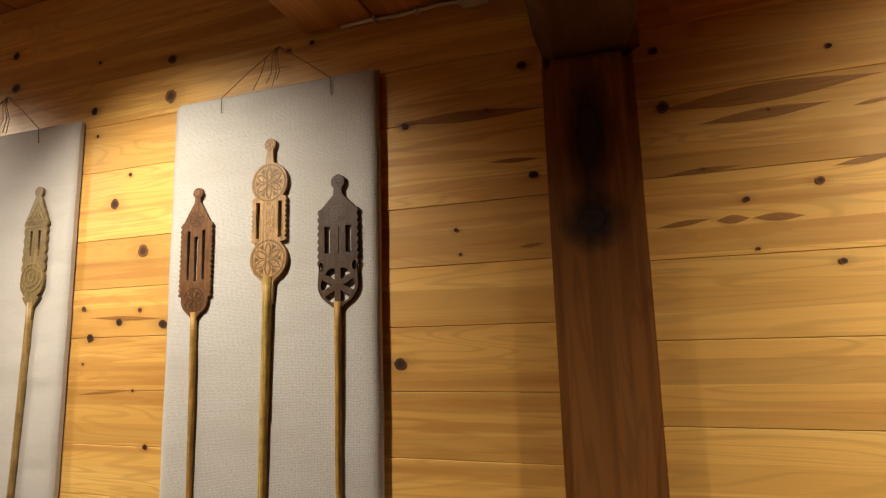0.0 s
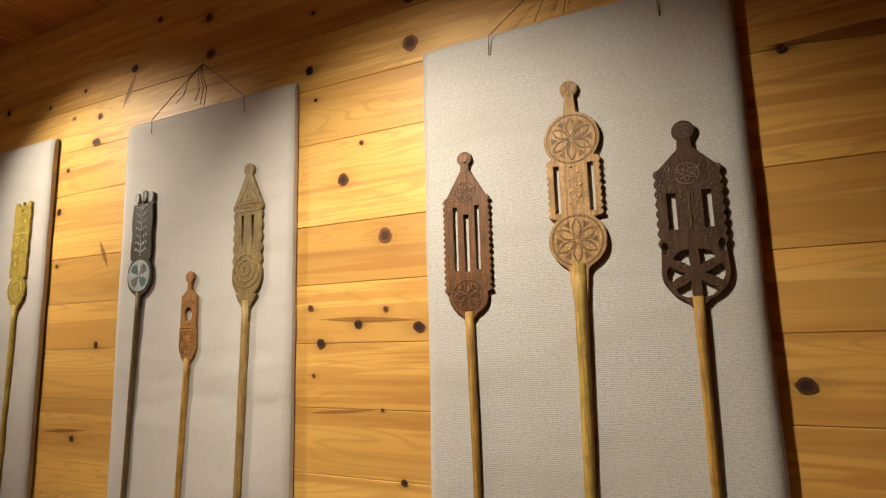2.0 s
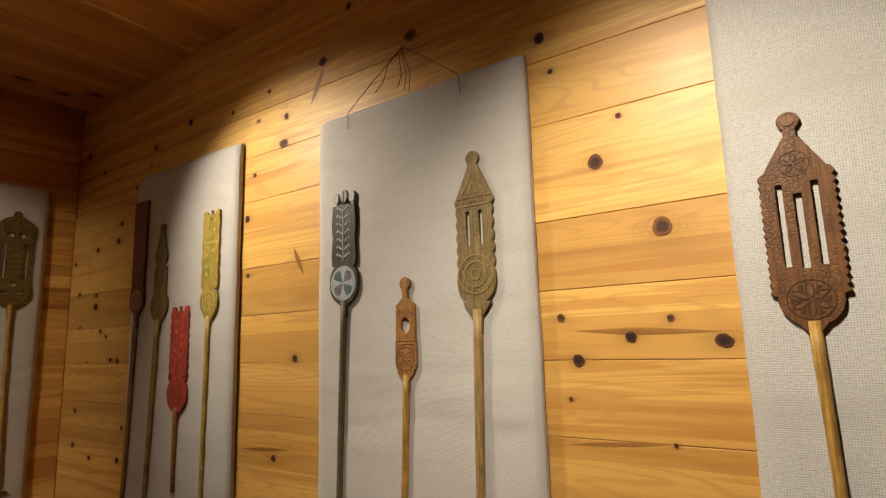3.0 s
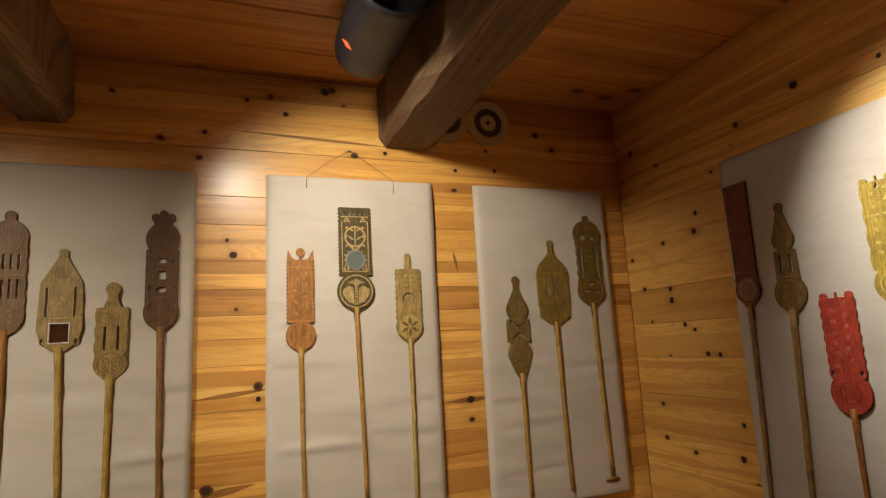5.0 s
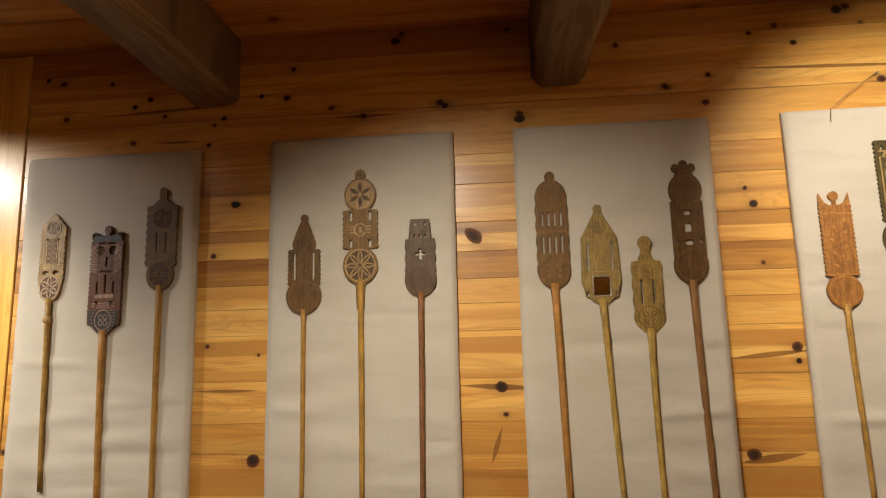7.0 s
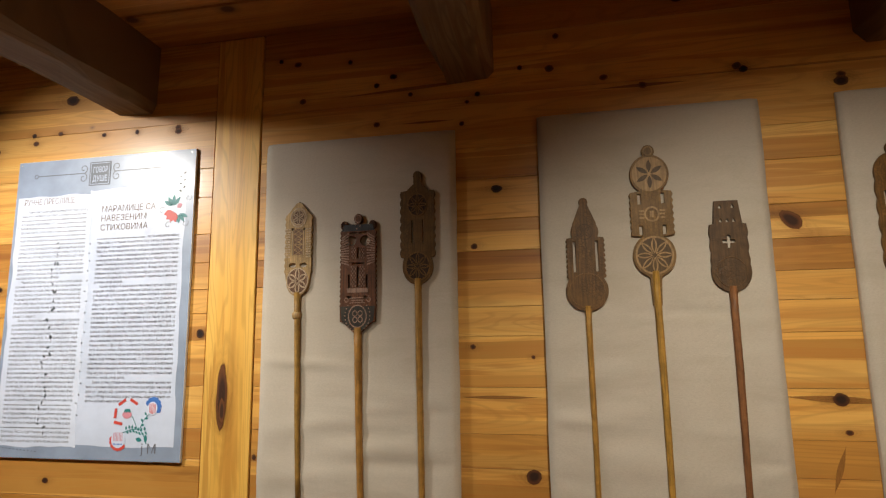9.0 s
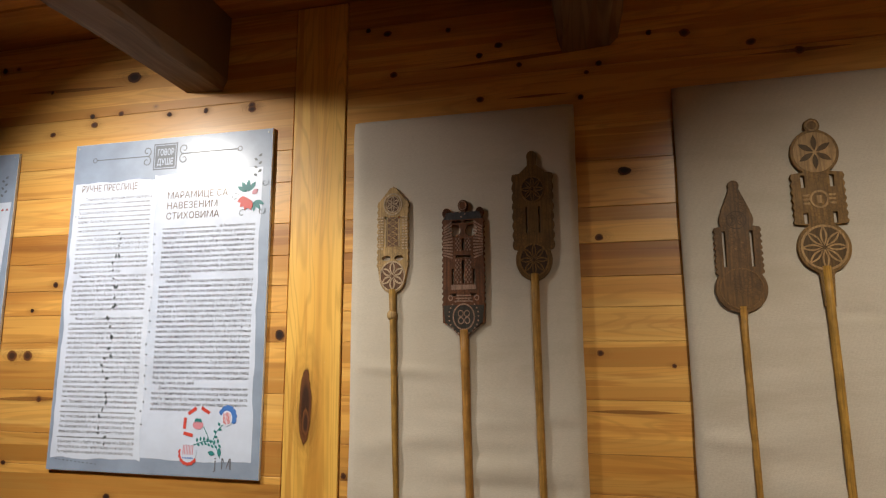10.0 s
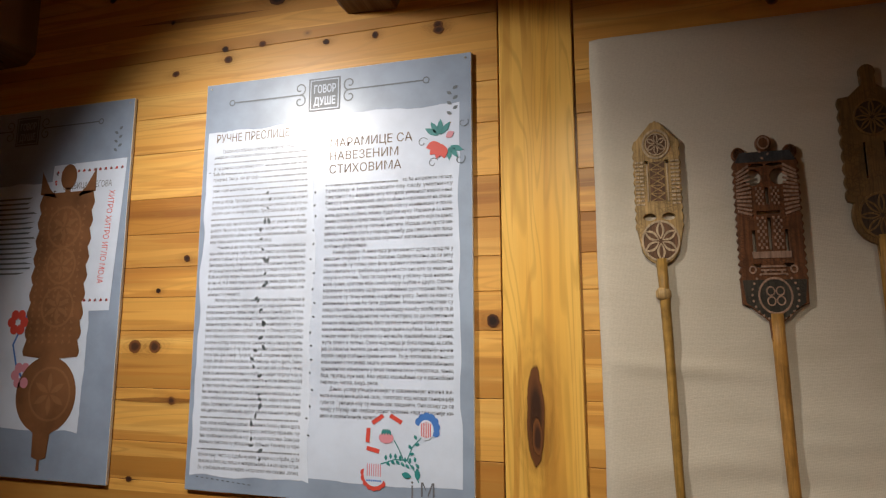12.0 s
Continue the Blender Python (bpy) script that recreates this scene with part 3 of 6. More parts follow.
def distaff(place, spec, label, shaft_low, lean, head_h, seed):
    """A hand distaff: carved flat head on a long slim shaft, pinned on its panel."""
    rng = random.Random(seed)
    s = head_h / 100.0
    sx = spec.get("slim", 1.0) * s
    col = spec["col"]
    col = warm(col)
    base = new("distaff")
    base.matrix_world = place
    thick = spec.get("thick", 0.0085)
    sc = lambda loops: [[(x * sx, y * s) for x, y in lp] for lp in loops]
    low = spec.get("low", -11)
    prims = spec["prims"]
    if "low" not in spec:
        w0 = spec.get("shaft", 0.0085) / sx
        prims = prims + [("t", -11, 4, w0 * 0.86, w0 * 1.15)]
    holes = spec.get("holes", [])
    hl = []
    for h in holes:
        if h[0] == "r":
            hl.append(rect(*h[1:]))
        elif h[0] == "u":  # horseshoe slot
            _, cx, cy, r, w = h
            arc = [-0.75 + (math.pi + 1.5) * k / 16 for k in range(17)]
            hl.append([(cx + r * math.cos(a), cy + r * math.sin(a)) for a in arc] + [(cx + (r - w) * math.cos(a), cy + (r - w) * math.sin(a)) for a in reversed(arc)])
        elif h[0] == "v":  # chevron cut right through
            _, cx, cy, w, b, q = h
            hl.append([(cx - w / 2, cy + b), (cx - w / 2, cy + b - q), (cx, cy - q), (cx + w / 2, cy + b - q), (cx + w / 2, cy + b), (cx, cy)])
        elif h[0] == "e":
            hl.append(circle(h[1], h[2], h[3], 16, h[4]))
        elif h[0] == "t":
            _, cx, cy, w, hh = h
            hl.append([(cx - w / 2, cy - hh / 2), (cx + w / 2, cy - hh / 2), (cx, cy + hh / 2)])
        elif h[0] == "p":
            _, cx, cy, w, b = h
            hl.append([(cx + x * w / 2, cy + y * w / 2) for x, y in ((-b, -1), (b, -1), (b, -b), (1, -b), (1, b), (b, b), (b, 1), (-b, 1), (-b, b), (-1, b), (-1, -b), (-b, -b))])
        elif h[0] == "f":  # openwork star cut in a disc
            _, cx, cy, r, n = h
            for k in range(n):
                a = math.pi / 2 + 2 * math.pi * (k + 0.5) / n
                rim = [(0.30, 0.0), (0.56, 0.20), (0.84, 0.34), (0.88, 0.17), (0.89, 0.0), (0.88, -0.17), (0.84, -0.34), (0.56, -0.20)]
                hl.append([(cx + r * q * math.cos(a + d), cy + r * q * math.sin(a + d)) for q, d in rim])
    bm = slab("head", sc([outline(prims, low)] + hl), thick, 0.0012)
    part("head", bm, wood(col, spec.get("chips", True)), base)
    for kx, ky, kr in spec.get("knobs", []):
        part("knob", slab("knob", sc([circle(kx, ky, kr, 20, kr * spec.get("knob_tall", 1.0))]), thick * 0.9, 0.0012), wood(spec.get("knob_col", col)), base)
    for pts in spec.get("horns", []):
        part("horn", slab("horn", sc([pts]), thick * 0.9, 0.0008), wood(col), base)
    for poly, tint in spec.get("plates", []):
        part("painted_plate", slab("plate", sc([poly]), spec.get("plate_t", 0.0022), 0.0004, thick - 0.0012), wood(tint, True), base)
    # groove tone is the head's colour darkened, relief tone lightened, unless given
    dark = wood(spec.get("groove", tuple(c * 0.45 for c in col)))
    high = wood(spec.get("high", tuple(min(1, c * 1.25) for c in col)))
    for c in spec.get("carve", []):
        if c[0] == "ros":
            _, cx, cy, r, n = c
            fat = 0.22 if n < 7 else 0.13
            if n > 6 or spec.get("deep"):  # deep chip-cut petals
                part("carved_disc", slab("g", sc([circle(cx, cy, r, 28)]), 0.0020, 0.0003, thick - 0.0012), high, base)
                for lp in carving_loops(c):
                    part("petal", slab("p", sc([lp]), 0.0026, 0.0003, thick - 0.0012), dark, base)
            else:  # incised petals, cuts drawn as thin strips in the groove tone
                for k in range(n):
                    a = (math.pi / 4 if n == 4 else math.pi / 2) + 2 * math.pi * k / n
                    loops = [petal(cx, cy, r * 0.92, a, fat), petal(cx + 0.05 * r * math.cos(a), cy + 0.05 * r * math.sin(a), r * 0.80, a, fat * 0.72)[::-1]]
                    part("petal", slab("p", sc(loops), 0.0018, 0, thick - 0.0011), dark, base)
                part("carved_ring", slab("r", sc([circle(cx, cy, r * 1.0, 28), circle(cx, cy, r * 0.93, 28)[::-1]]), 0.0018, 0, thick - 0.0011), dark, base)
                if n == 6 and r > 7:
                    for k in range(n):
                        a = math.pi / 2 + 2 * math.pi * (k + 0.5) / n
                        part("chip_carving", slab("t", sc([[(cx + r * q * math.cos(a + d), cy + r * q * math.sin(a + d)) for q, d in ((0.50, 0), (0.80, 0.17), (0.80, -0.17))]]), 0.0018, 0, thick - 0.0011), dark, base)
        elif c[0] == "hex":  # petal ridges left standing on a sunk dark ground
            _, cx, cy, r, n = c
            fat = 0.22 if n < 7 else 0.15
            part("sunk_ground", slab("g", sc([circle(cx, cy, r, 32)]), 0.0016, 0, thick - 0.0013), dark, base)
            part("carved_ring", slab("r", sc([circle(cx, cy, r, 32), circle(cx, cy, r * 0.9, 32)[::-1]]), 0.0030, 0.0003, thick - 0.0013), high, base)
            for k in range(n):
                a = math.pi / 2 + 2 * math.pi * k / n
                loops = [petal(cx, cy, r * 1.02, a, fat), petal(cx + 0.10 * r * math.cos(a), cy + 0.10 * r * math.sin(a), r * 0.80, a, fat * 0.62)[::-1]]
                part("petal", slab("p", sc(loops), 0.0029 + 0.00005 * (k % 3), 0.0002, thick - 0.0013), high, base)
        elif c[0] == "cut":
            for lp in carving_loops(c):
                part("chip_carving", slab("t", sc([lp]), 0.0017, 0, thick - 0.0011), dark, base)
        else:
            nm = {"ring": "carved_ring", "bar": "carved_bar", "tris": "chip_carving", "rows": "carved_ridge", "leaves": "carved_leaf", "disc": "carved_disc", "rays": "carved_ridge", "checks": "carved_check", "dots": "carved_bead", "curls": "carved_leaf", "tri": "carved_triangle"}[c[0]]
            loops = carving_loops(c)
            for lp in ([loops] if c[0] in ("ring", "tri") else [[x] for x in loops]):
                part(nm, slab("p", sc(lp), 0.0026, 0.0004, thick - 0.0011), high, base)
    for g in spec.get("mirrors", []):
        kind, cx, cy, a, b = g
        if kind == "round":
            part("mirror_rim", slab("m", sc([circle(cx, cy, a * 1.18, 24), circle(cx, cy, a * 0.96, 24)[::-1]]), 0.004, 0.0006, thick - 0.001), METAL, base, "dull metal rim")
            part("mirror", slab("m", sc([circle(cx, cy, a, 24)]), 0.002, 0, thick - 0.0008), GLASSY, base, "small round mirror with its reflection given as greenish grey")
        else:
            part("mirror_rim", slab("m", sc([rect(cx, cy, a + 2.2, b + 2.2), rect(cx, cy, a, b)[::-1]]), 0.004, 0.0006, thick - 0.001), METAL, base, "pale metal rim")
            part("mirror", slab("m", sc([rect(cx, cy, a + 0.6, b + 0.6)]), 0.002, 0, thick - 0.0008), MIRROR, base, "small square mirror")
    # shaft, slightly crooked
    length = shaft_low
    r0 = spec.get("shaft", 0.0085)
    n = 9
    pts, rad = [], []
    for k in range(n + 1):
        t = k / n
        wob = 0.0016 * math.sin(t * 5 + seed) * t
        pts.append((lean * t + wob, 0.012 - (length + 0.012) * t, 0.0055 + 0.0015 * math.sin(3 * t + seed)))
        rad.append(r0 * (1.02 - 0.22 * t + 0.025 * rng.uniform(-1, 1)))
    scol = warm(spec.get("stick", (0.36, 0.21, 0.065)))
    scol = tuple(c * 1.12 for c in scol)
    part("shaft", tube(pts, rad, 10), wood(scol), base, spec.get("stick_label", ""))
    if spec.get("foot"):
        part("foot", tube([(lean - 0.03, -length - 0.004, 0.006), (lean, -length, 0.007), (lean + 0.03, -length - 0.004, 0.006)], [0.004, 0.007, 0.004], 8), wood(scol), base, "short cross foot")
    if spec.get("node"):
        part("ring_node", tube([(0, -0.045, 0.006), (0, -0.052, 0.006), (0, -0.062, 0.006), (0, -0.069, 0.006)], [r0, r0 * 1.5, r0 * 1.5, r0], 12), wood(col), base)
    return tagged(base, label, "distaff", "carved distaffs on linen panels")


METAL = plain("tin", (0.55, 0.53, 0.48), 0.35, 1.0)
MIRROR = plain("old_mirror", (0.72, 0.74, 0.74), 0.06, 1.0)
# greenish grey painted in place of what the round mirror reflects
GLASSY = plain("mirror_reflection_tone", (0.125, 0.14, 0.12), 0.10)
TAN, BROWN, DBROWN, OLIVE, ORANGE = (0.36, 0.21, 0.10), (0.19, 0.085, 0.038), (0.085, 0.045, 0.030), (0.26, 0.185, 0.095), (0.36, 0.165, 0.060)
SPECS = {
    "a11": dict(slim=1.06, col=BROWN, prims=[("t", 0, 8, 3.5, 9), ("d", 13, 11.8), ("s", 15, 72, 14.5, 15), ("t", 70, 88, 13, 3), ("t", 86, 94, 2.6, 2.4), ("d", 95.6, 4.4)],
                holes=[("r", -6.6, 47, 2.6, 38), ("r", 0, 44, 3.0, 34), ("r", 6.6, 47, 2.6, 38)], carve=[("ros", 0, 13, 9, 6), ("ros", 0, 75, 6, 5), ("disc", 0, 95.6, 2.6)]),
    "a12": dict(col=(0.460, 0.280, 0.150), low=-15, prims=[("t", -15, 3, 3.6, 5), ("t", 0, 8, 5, 11), ("d", 15, 14.6), ("s", 27, 58, 14.2, 9), ("d", 68, 14.4), ("t", 80, 93, 3.4, 2.4), ("d", 95.3, 4.6)],
                holes=[("r", -8.8, 42, 3.0, 25), ("r", 8.8, 42, 3.0, 25)], carve=[("ros", 0, 15, 13.2, 6), ("ros", 0, 68, 13.2, 6), ("ros", 0, 95.3, 3.8, 4), ("leaves", 0, 43, 9, 22, 7)], stick=(0.40, 0.27, 0.09), shaft=0.0115),
    "a13": dict(slim=1.05, col=DBROWN, prims=[("t", 0, 6, 4, 10), ("d", 17, 16), ("t", 17, 32, 16, 15), ("c", 30, 74, 16.4, 8), ("t", 72, 84, 15.5, 4), ("t", 82, 92, 4, 3.2), ("d", 94.2, 5.6)],
                holes=[("r", -8.4, 50, 4.2, 20), ("r", 8.4, 50, 4.2, 20), ("e", -13.2, 30, 1.5, 3.4), ("e", 13.2, 30, 1.5, 3.4), ("f", 0, 16, 15, 6)], carve=[("ros", 0, 70, 6, 6), ("bar", 0, 50, 1.2, 20), ("ros", 0, 94.2, 3.8, 5)], groove=(0.2, 0.13, 0.11)),
    "a21": dict(col=(0.075, 0.062, 0.058), prims=[("t", 0, 8, 4.5, 12), ("d", 17, 16.5), ("d", 21, 16.5), ("s", 34, 88, 14.5, 2)], knobs=[(-9.5, 94, 3.4), (0, 95.5, 3.8), (9.5, 94, 3.4)], knob_col=(0.42, 0.40, 0.36), knob_tall=1.5,
                carve=[("disc", 0, 19, 14.8), ("curls", 0, 62, 19, 48, 7)], plates=[([(13 * q * math.cos(math.pi / 4 + k * math.pi / 2 + d), 19 + 13 * q * math.sin(math.pi / 4 + k * math.pi / 2 + d)) for q, d in ((0.04, 0), (0.62, 0.50), (0.90, 0.42), (1.0, 0.0), (0.90, -0.42), (0.62, -0.50))], (0.10, 0.15, 0.145) if k % 2 else (0.17, 0.155, 0.15)) for k in range(4)], high=(0.36, 0.375, 0.365), plate_t=0.0032, stick=(0.16, 0.115, 0.07)),
    "a22": dict(col=(0.320, 0.155, 0.060), prims=[("t", 0, 8, 4, 11), ("d", 17, 13), ("t", 17, 38, 13, 12.6), ("t", 36, 73, 12, 11.6), ("t", 73, 79, 10, 3.6), ("t", 77, 92, 3.2, 2.8), ("d", 93.0, 6.4)],
                holes=[("e", 0, 52, 5.6, 7.8)], carve=[("ros", 0, 20, 11.5, 4), ("bar", 0, 38, 22, 1.4), ("bar", 0, 34.5, 22, 1.0), ("tri", -6, 68, 7, 6, 0.8), ("tri", 6, 68, 7, 6, 0.8)]),
    "a23": dict(col=OLIVE, prims=[("t", 0, 8, 4, 10), ("d", 20, 13.4), ("c", 20, 66, 13.2, 6), ("t", 66, 70, 13.6, 13.6), ("t", 70, 92, 13, 2.8), ("d", 95.4, 4.6)],
                holes=[("r", -4.6, 52, 2.4, 21), ("r", 4.6, 52, 2.4, 21)], carve=[("ring", 0, 24, 12, 1.0), ("ring", 0, 24, 8, 0.9), ("ring", 0, 24, 3.6, 0.9), ("dots", 0, 24, 10, 14, 0.8), ("bar", 0, 71, 24, 1.2), ("bar", 0, 66, 24, 1.2), ("checks", 0, 68.5, 23, 2.6, 14, 2), ("tri", 0, 79.5, 20, 17, 1.1), ("tri", 0, 77, 9, 8, 0.9)], stick=(0.30, 0.20, 0.10), shaft=0.0105),
    "a31": dict(col=(0.22, 0.060, 0.034), prims=[("t", 0, 6, 4, 8), ("d", 13, 11.5), ("t", 20, 26, 11, 9.5), ("t", 25, 100, 10, 11)], plates=[(circle(0, 13.5, 8.6, 24, 9.4), (0.27, 0.17, 0.085))], carve=[("ring", 0, 13.5, 5, 1.0), ("bar", 0, 27, 17, 1.2), ("bar", 0, 86, 17, 1.0)], stick=(0.30, 0.19, 0.09)),
    "a32": dict(col=(0.235, 0.150, 0.066), prims=[("t", 0, 6, 4, 10), ("d", 17, 15.5), ("t", 28, 56, 11.4, 10.4), ("d", 66, 10.8), ("t", 69, 90, 10, 3.4), ("t", 88, 95, 3, 3), ("d", 95.6, 4.2)],
                holes=[("r", -5.0, 44, 2.2, 16), ("r", 5.0, 44, 2.2, 16)], carve=[("ring", 0, 17, 12.5, 1.0), ("bar", 0, 56, 19, 1.2), ("bar", 0, 32, 20, 1.2)], stick=(0.30, 0.19, 0.085), shaft=0.010),
    "a33": dict(col=(0.400, 0.055, 0.045), prims=[("t", 0, 6, 4, 11), ("d", 16, 17), ("c", 28, 95, 15.5, 7)], knobs=[(-11, 96.5, 3.4), (11, 96.5, 3.4)], holes=[("e", -12, 32, 1.6, 2.6), ("e", 12, 32, 1.6, 2.6)],
                carve=[("ros", 0, 16, 9, 4), ("leaves", 0, 62, 22, 56, 12)], stick=(0.30, 0.13, 0.05), high=(0.46, 0.10, 0.08)),
    "a34": dict(col=(0.400, 0.300, 0.075), prims=[("t", 0, 8, 4, 10), ("d", 17, 13.5), ("c", 28, 96, 13, 4)], knobs=[(-9.5, 97, 3), (9.5, 97, 3)], holes=[("t", 0, 93, 4, 5)],
                carve=[("ring", 0, 17, 9, 1.2), ("ring", 0, 17, 5, 1.2), ("leaves", 0, 52, 18, 30, 7), ("leaves", 0, 82, 18, 18, 4), ("bar", 0, 70, 23, 1.6)], stick=(0.42, 0.30, 0.09), high=(0.46, 0.36, 0.10)),
    "b11": dict(col=(0.215, 0.145, 0.058), prims=[("t", 0, 14, 4, 11.5), ("d", 22, 13), ("t", 34, 56, 13, 12.6), ("d", 66, 12.0), ("t", 70, 85, 11.4, 3.4), ("t", 83, 94, 2.8, 2.8), ("d", 95.8, 4.2)],
                holes=[("v", 0, 49.5, 15, 5, 1.6), ("v", 0, 41.5, 15, -5, -1.6)], carve=[("dots", 0, 66, 7.5, 9, 1.3), ("dots", 0, 66, 3.4, 5, 1.2), ("dots", 0, 20, 8, 10, 1.3), ("dots", 0, 20, 4, 6, 1.2), ("bar", 0, 56.5, 23, 1.2), ("bar", 0, 34.5, 23, 1.2)]),
    "b12": dict(slim=1.1, col=(0.275, 0.186, 0.054), prims=[("t", 0, 8, 6, 16), ("t", 7, 23, 17.5, 18.6), ("s", 22, 62, 19.6, 9), ("d", 60, 18), ("t", 70, 84, 15.5, 3.4), ("t", 82, 94, 3, 2.6), ("d", 96, 3.9)],
                holes=[("r", -7.4, 45, 3.2, 24), ("r", 0, 45, 3.2, 24), ("r", 7.4, 45, 3.2, 24)], carve=[("bar", 0, 60, 24, 1.2), ("ros", 0, 17, 7, 4)]),
    "b13": dict(slim=1.12, col=(0.190, 0.118, 0.036), prims=[("t", 0, 6, 5, 10), ("d", 16, 15.4), ("c", 20, 74, 14.0, 5), ("d", 79, 15.4), ("t", 90, 97, 4, 3), ("d", 96.5, 3.5)],
                holes=[("r", -4.6, 75, 6, 4.5), ("r", 4.6, 75, 6, 4.5), ("e", -5, 16, 3.6, 1.4), ("e", 5, 16, 3.6, 1.4), ("r", -8.6, 48, 3.6, 36), ("r", 8.6, 48, 3.6, 36), ("e", 0, 24, 3.4, 2.0)], carve=[("ring", 0, 81, 12, 1.2), ("ring", 0, 16, 13, 1.4), ("rows", 0, 48, 9, 40, 7), ("tri", 0, 86, 8, 6, 0.9)], foot=True),
    "b21": dict(col=ORANGE, prims=[("t", 0, 6, 5, 9), ("d", 14, 14.2), ("s", 26, 88, 13.6, 16)], knobs=[(0, 95.5, 4.2)], horns=[[(-13, 86), (-4, 87.5), (-8, 90), (-12, 98)], [(13, 86), (12, 98), (8, 90), (4, 87.5)], [(-1.5, 86), (1.5, 86), (1.2, 93), (-1.2, 93)]],
                carve=[("bar", 0, 27.5, 24, 1.5), ("leaves", 0, 56, 18, 50, 9), ("bar", 0, 80, 22, 1.4), ("ring", 0, 14, 12.6, 1.0)]),
    "b22": dict(col=(0.109, 0.083, 0.040), prims=[("t", 0, 6, 5, 12), ("d", 18, 18), ("s", 33, 100, 16.4, 18)], high=(0.42, 0.29, 0.12),
                holes=[("t", x, 94.2, 3.2, 4.0) for x in (-10, -5, 0, 5, 10)],
                carve=[("ring", 0, 71, 10.5, 1.8), ("curls", 0, 68, 22, 26, 3), ("tri", -8, 88, 7, 5, 1.0), ("tri", 8, 88, 7, 5, 1.0), ("bar", -12.6, 62, 1.0, 48), ("bar", 12.6, 62, 1.0, 48), ("bar", 0, 90.6, 27, 1.0), ("bar", 0, 37, 26, 1.2), ("tri", -9, 42, 6, 8, 1.0), ("tri", 9, 42, 6, 8, 1.0), ("dots", 0, 48, 10.8, 14, 0.9),
                       ("ring", 0, 18, 16, 1.3), ("rows", 0, 12, 4, 14, 8), ("bar", 0, 22, 2.4, 12)],
                plates=[([(-2.2, 6), (-8, 8), (-13, 15), (-12.6, 20), (-7, 23.5), (-2.6, 21)], (0.42, 0.29, 0.12)), ([(2.2, 6), (8, 8), (13, 15), (12.6, 20), (7, 23.5), (2.6, 21)], (0.42, 0.29, 0.12)), ([(-9, 26), (0, 30), (9, 26), (3, 25), (0, 22), (-3, 25)], (0.36, 0.25, 0.11))],
                mirrors=[("round", 0, 48, 8.4, 8.4)], stick=(0.36, 0.20, 0.07), foot=True),
    "b23": dict(deep=True, col=(0.350, 0.250, 0.115), prims=[("t", 0, 6, 5, 10), ("d", 16, 15.6), ("s", 24, 82, 15.6, 8), ("t", 80, 97, 4.2, 3.4), ("d", 96.5, 3.5)],
                holes=[("u", 0, 47, 7.4, 1.9)], carve=[("ros", 0, 16, 13.5, 6), ("tris", -3, 70, 5, 16, 3), ("tris", 3, 70, 5, 16, 3)], stick=(0.38, 0.28, 0.11)),
    "b31": dict(slim=0.87, col=(0.209, 0.113, 0.043), prims=[("t", 0, 6, 6, 11), ("d", 15, 16), ("c", 20, 72, 16.0, 4), ("d", 77, 15.4), ("t", 88, 94, 4.6, 3.6), ("d", 95, 4.9)],
                holes=[("r", x, y, 2.0, h) for x in (-9, -3, 3, 9) for y, h in ((36, 15), (58, 12))], carve=[("tris", -5, 15, 6, 14, 3), ("tris", 5, 15, 6, 14, 3), ("ring", 0, 77, 12, 1.2), ("bar", 0, 47, 27, 1.6)], stick=(0.36, 0.18, 0.06), shaft=0.012),
    "b32": dict(slim=1.08, col=(0.330, 0.230, 0.100), prims=[("t", 0, 7, 6, 13), ("t", 6, 22, 14, 18), ("t", 20, 66, 18, 16.5), ("t", 66, 90, 16.5, 4.4), ("t", 88, 96, 4, 3.4), ("d", 96, 4)],
                holes=[("r", -11, 47, 2.0, 28), ("r", 11, 47, 2.0, 28), ("e", -13, 9, 1.4, 3), ("e", 13, 9, 1.4, 3)], mirrors=[("square", 0, 17, 14.5, 18)], carve=[("ros", 0, 76, 6, 5), ("bar", 0, 31.5, 24, 1.2)], stick=(0.36, 0.24, 0.08), shaft=0.010),
    "b33": dict(col=(0.330, 0.220, 0.085), prims=[("t", 0, 6, 6, 10), ("d", 16, 15.6), ("c", 24, 74, 15.6, 3), ("t", 73, 82, 9, 5), ("t", 80, 90, 5, 4.4), ("d", 93, 7)],
                holes=[("r", -6, 42, 2.2, 24), ("r", 6, 42, 2.2, 24), ("t", -13.4, 25, 3, 4), ("t", 13.4, 25, 3, 4)], carve=[("ros", 0, 15, 12, 4), ("ros", 0, 64, 6, 4)], stick=(0.36, 0.24, 0.075), shaft=0.0105),
    "b34": dict(slim=0.88, col=(0.147, 0.073, 0.029), prims=[("t", 0, 6, 5, 10), ("d", 15, 15), ("t", 22, 66, 14, 14), ("d", 75, 14.6), ("t", 88, 94, 8, 7), ("d", 96, 3.9)], knobs=[(-7, 93.5, 3.6), (7, 93.5, 3.6)],
                holes=[("r", 0, 57, 6, 4), ("r", 0, 45, 6.4, 7), ("e", 0, 33, 4, 2.2), ("r", -10.5, 34, 2, 4), ("r", 10.5, 34, 2, 4), ("r", 9.5, 56, 1.6, 3.5)], carve=[("ring", 0, 15, 13, 1.0), ("ring", 0, 75, 12.6, 1.0)], stick=(0.26, 0.13, 0.06), shaft=0.011),
    "b41": dict(col=(0.180, 0.098, 0.043), prims=[("t", 0, 6, 5, 11), ("d", 17, 18), ("s", 28, 64, 17, 8), ("d", 69, 12), ("t", 76, 95, 10.5, 2.8), ("d", 96, 4)],
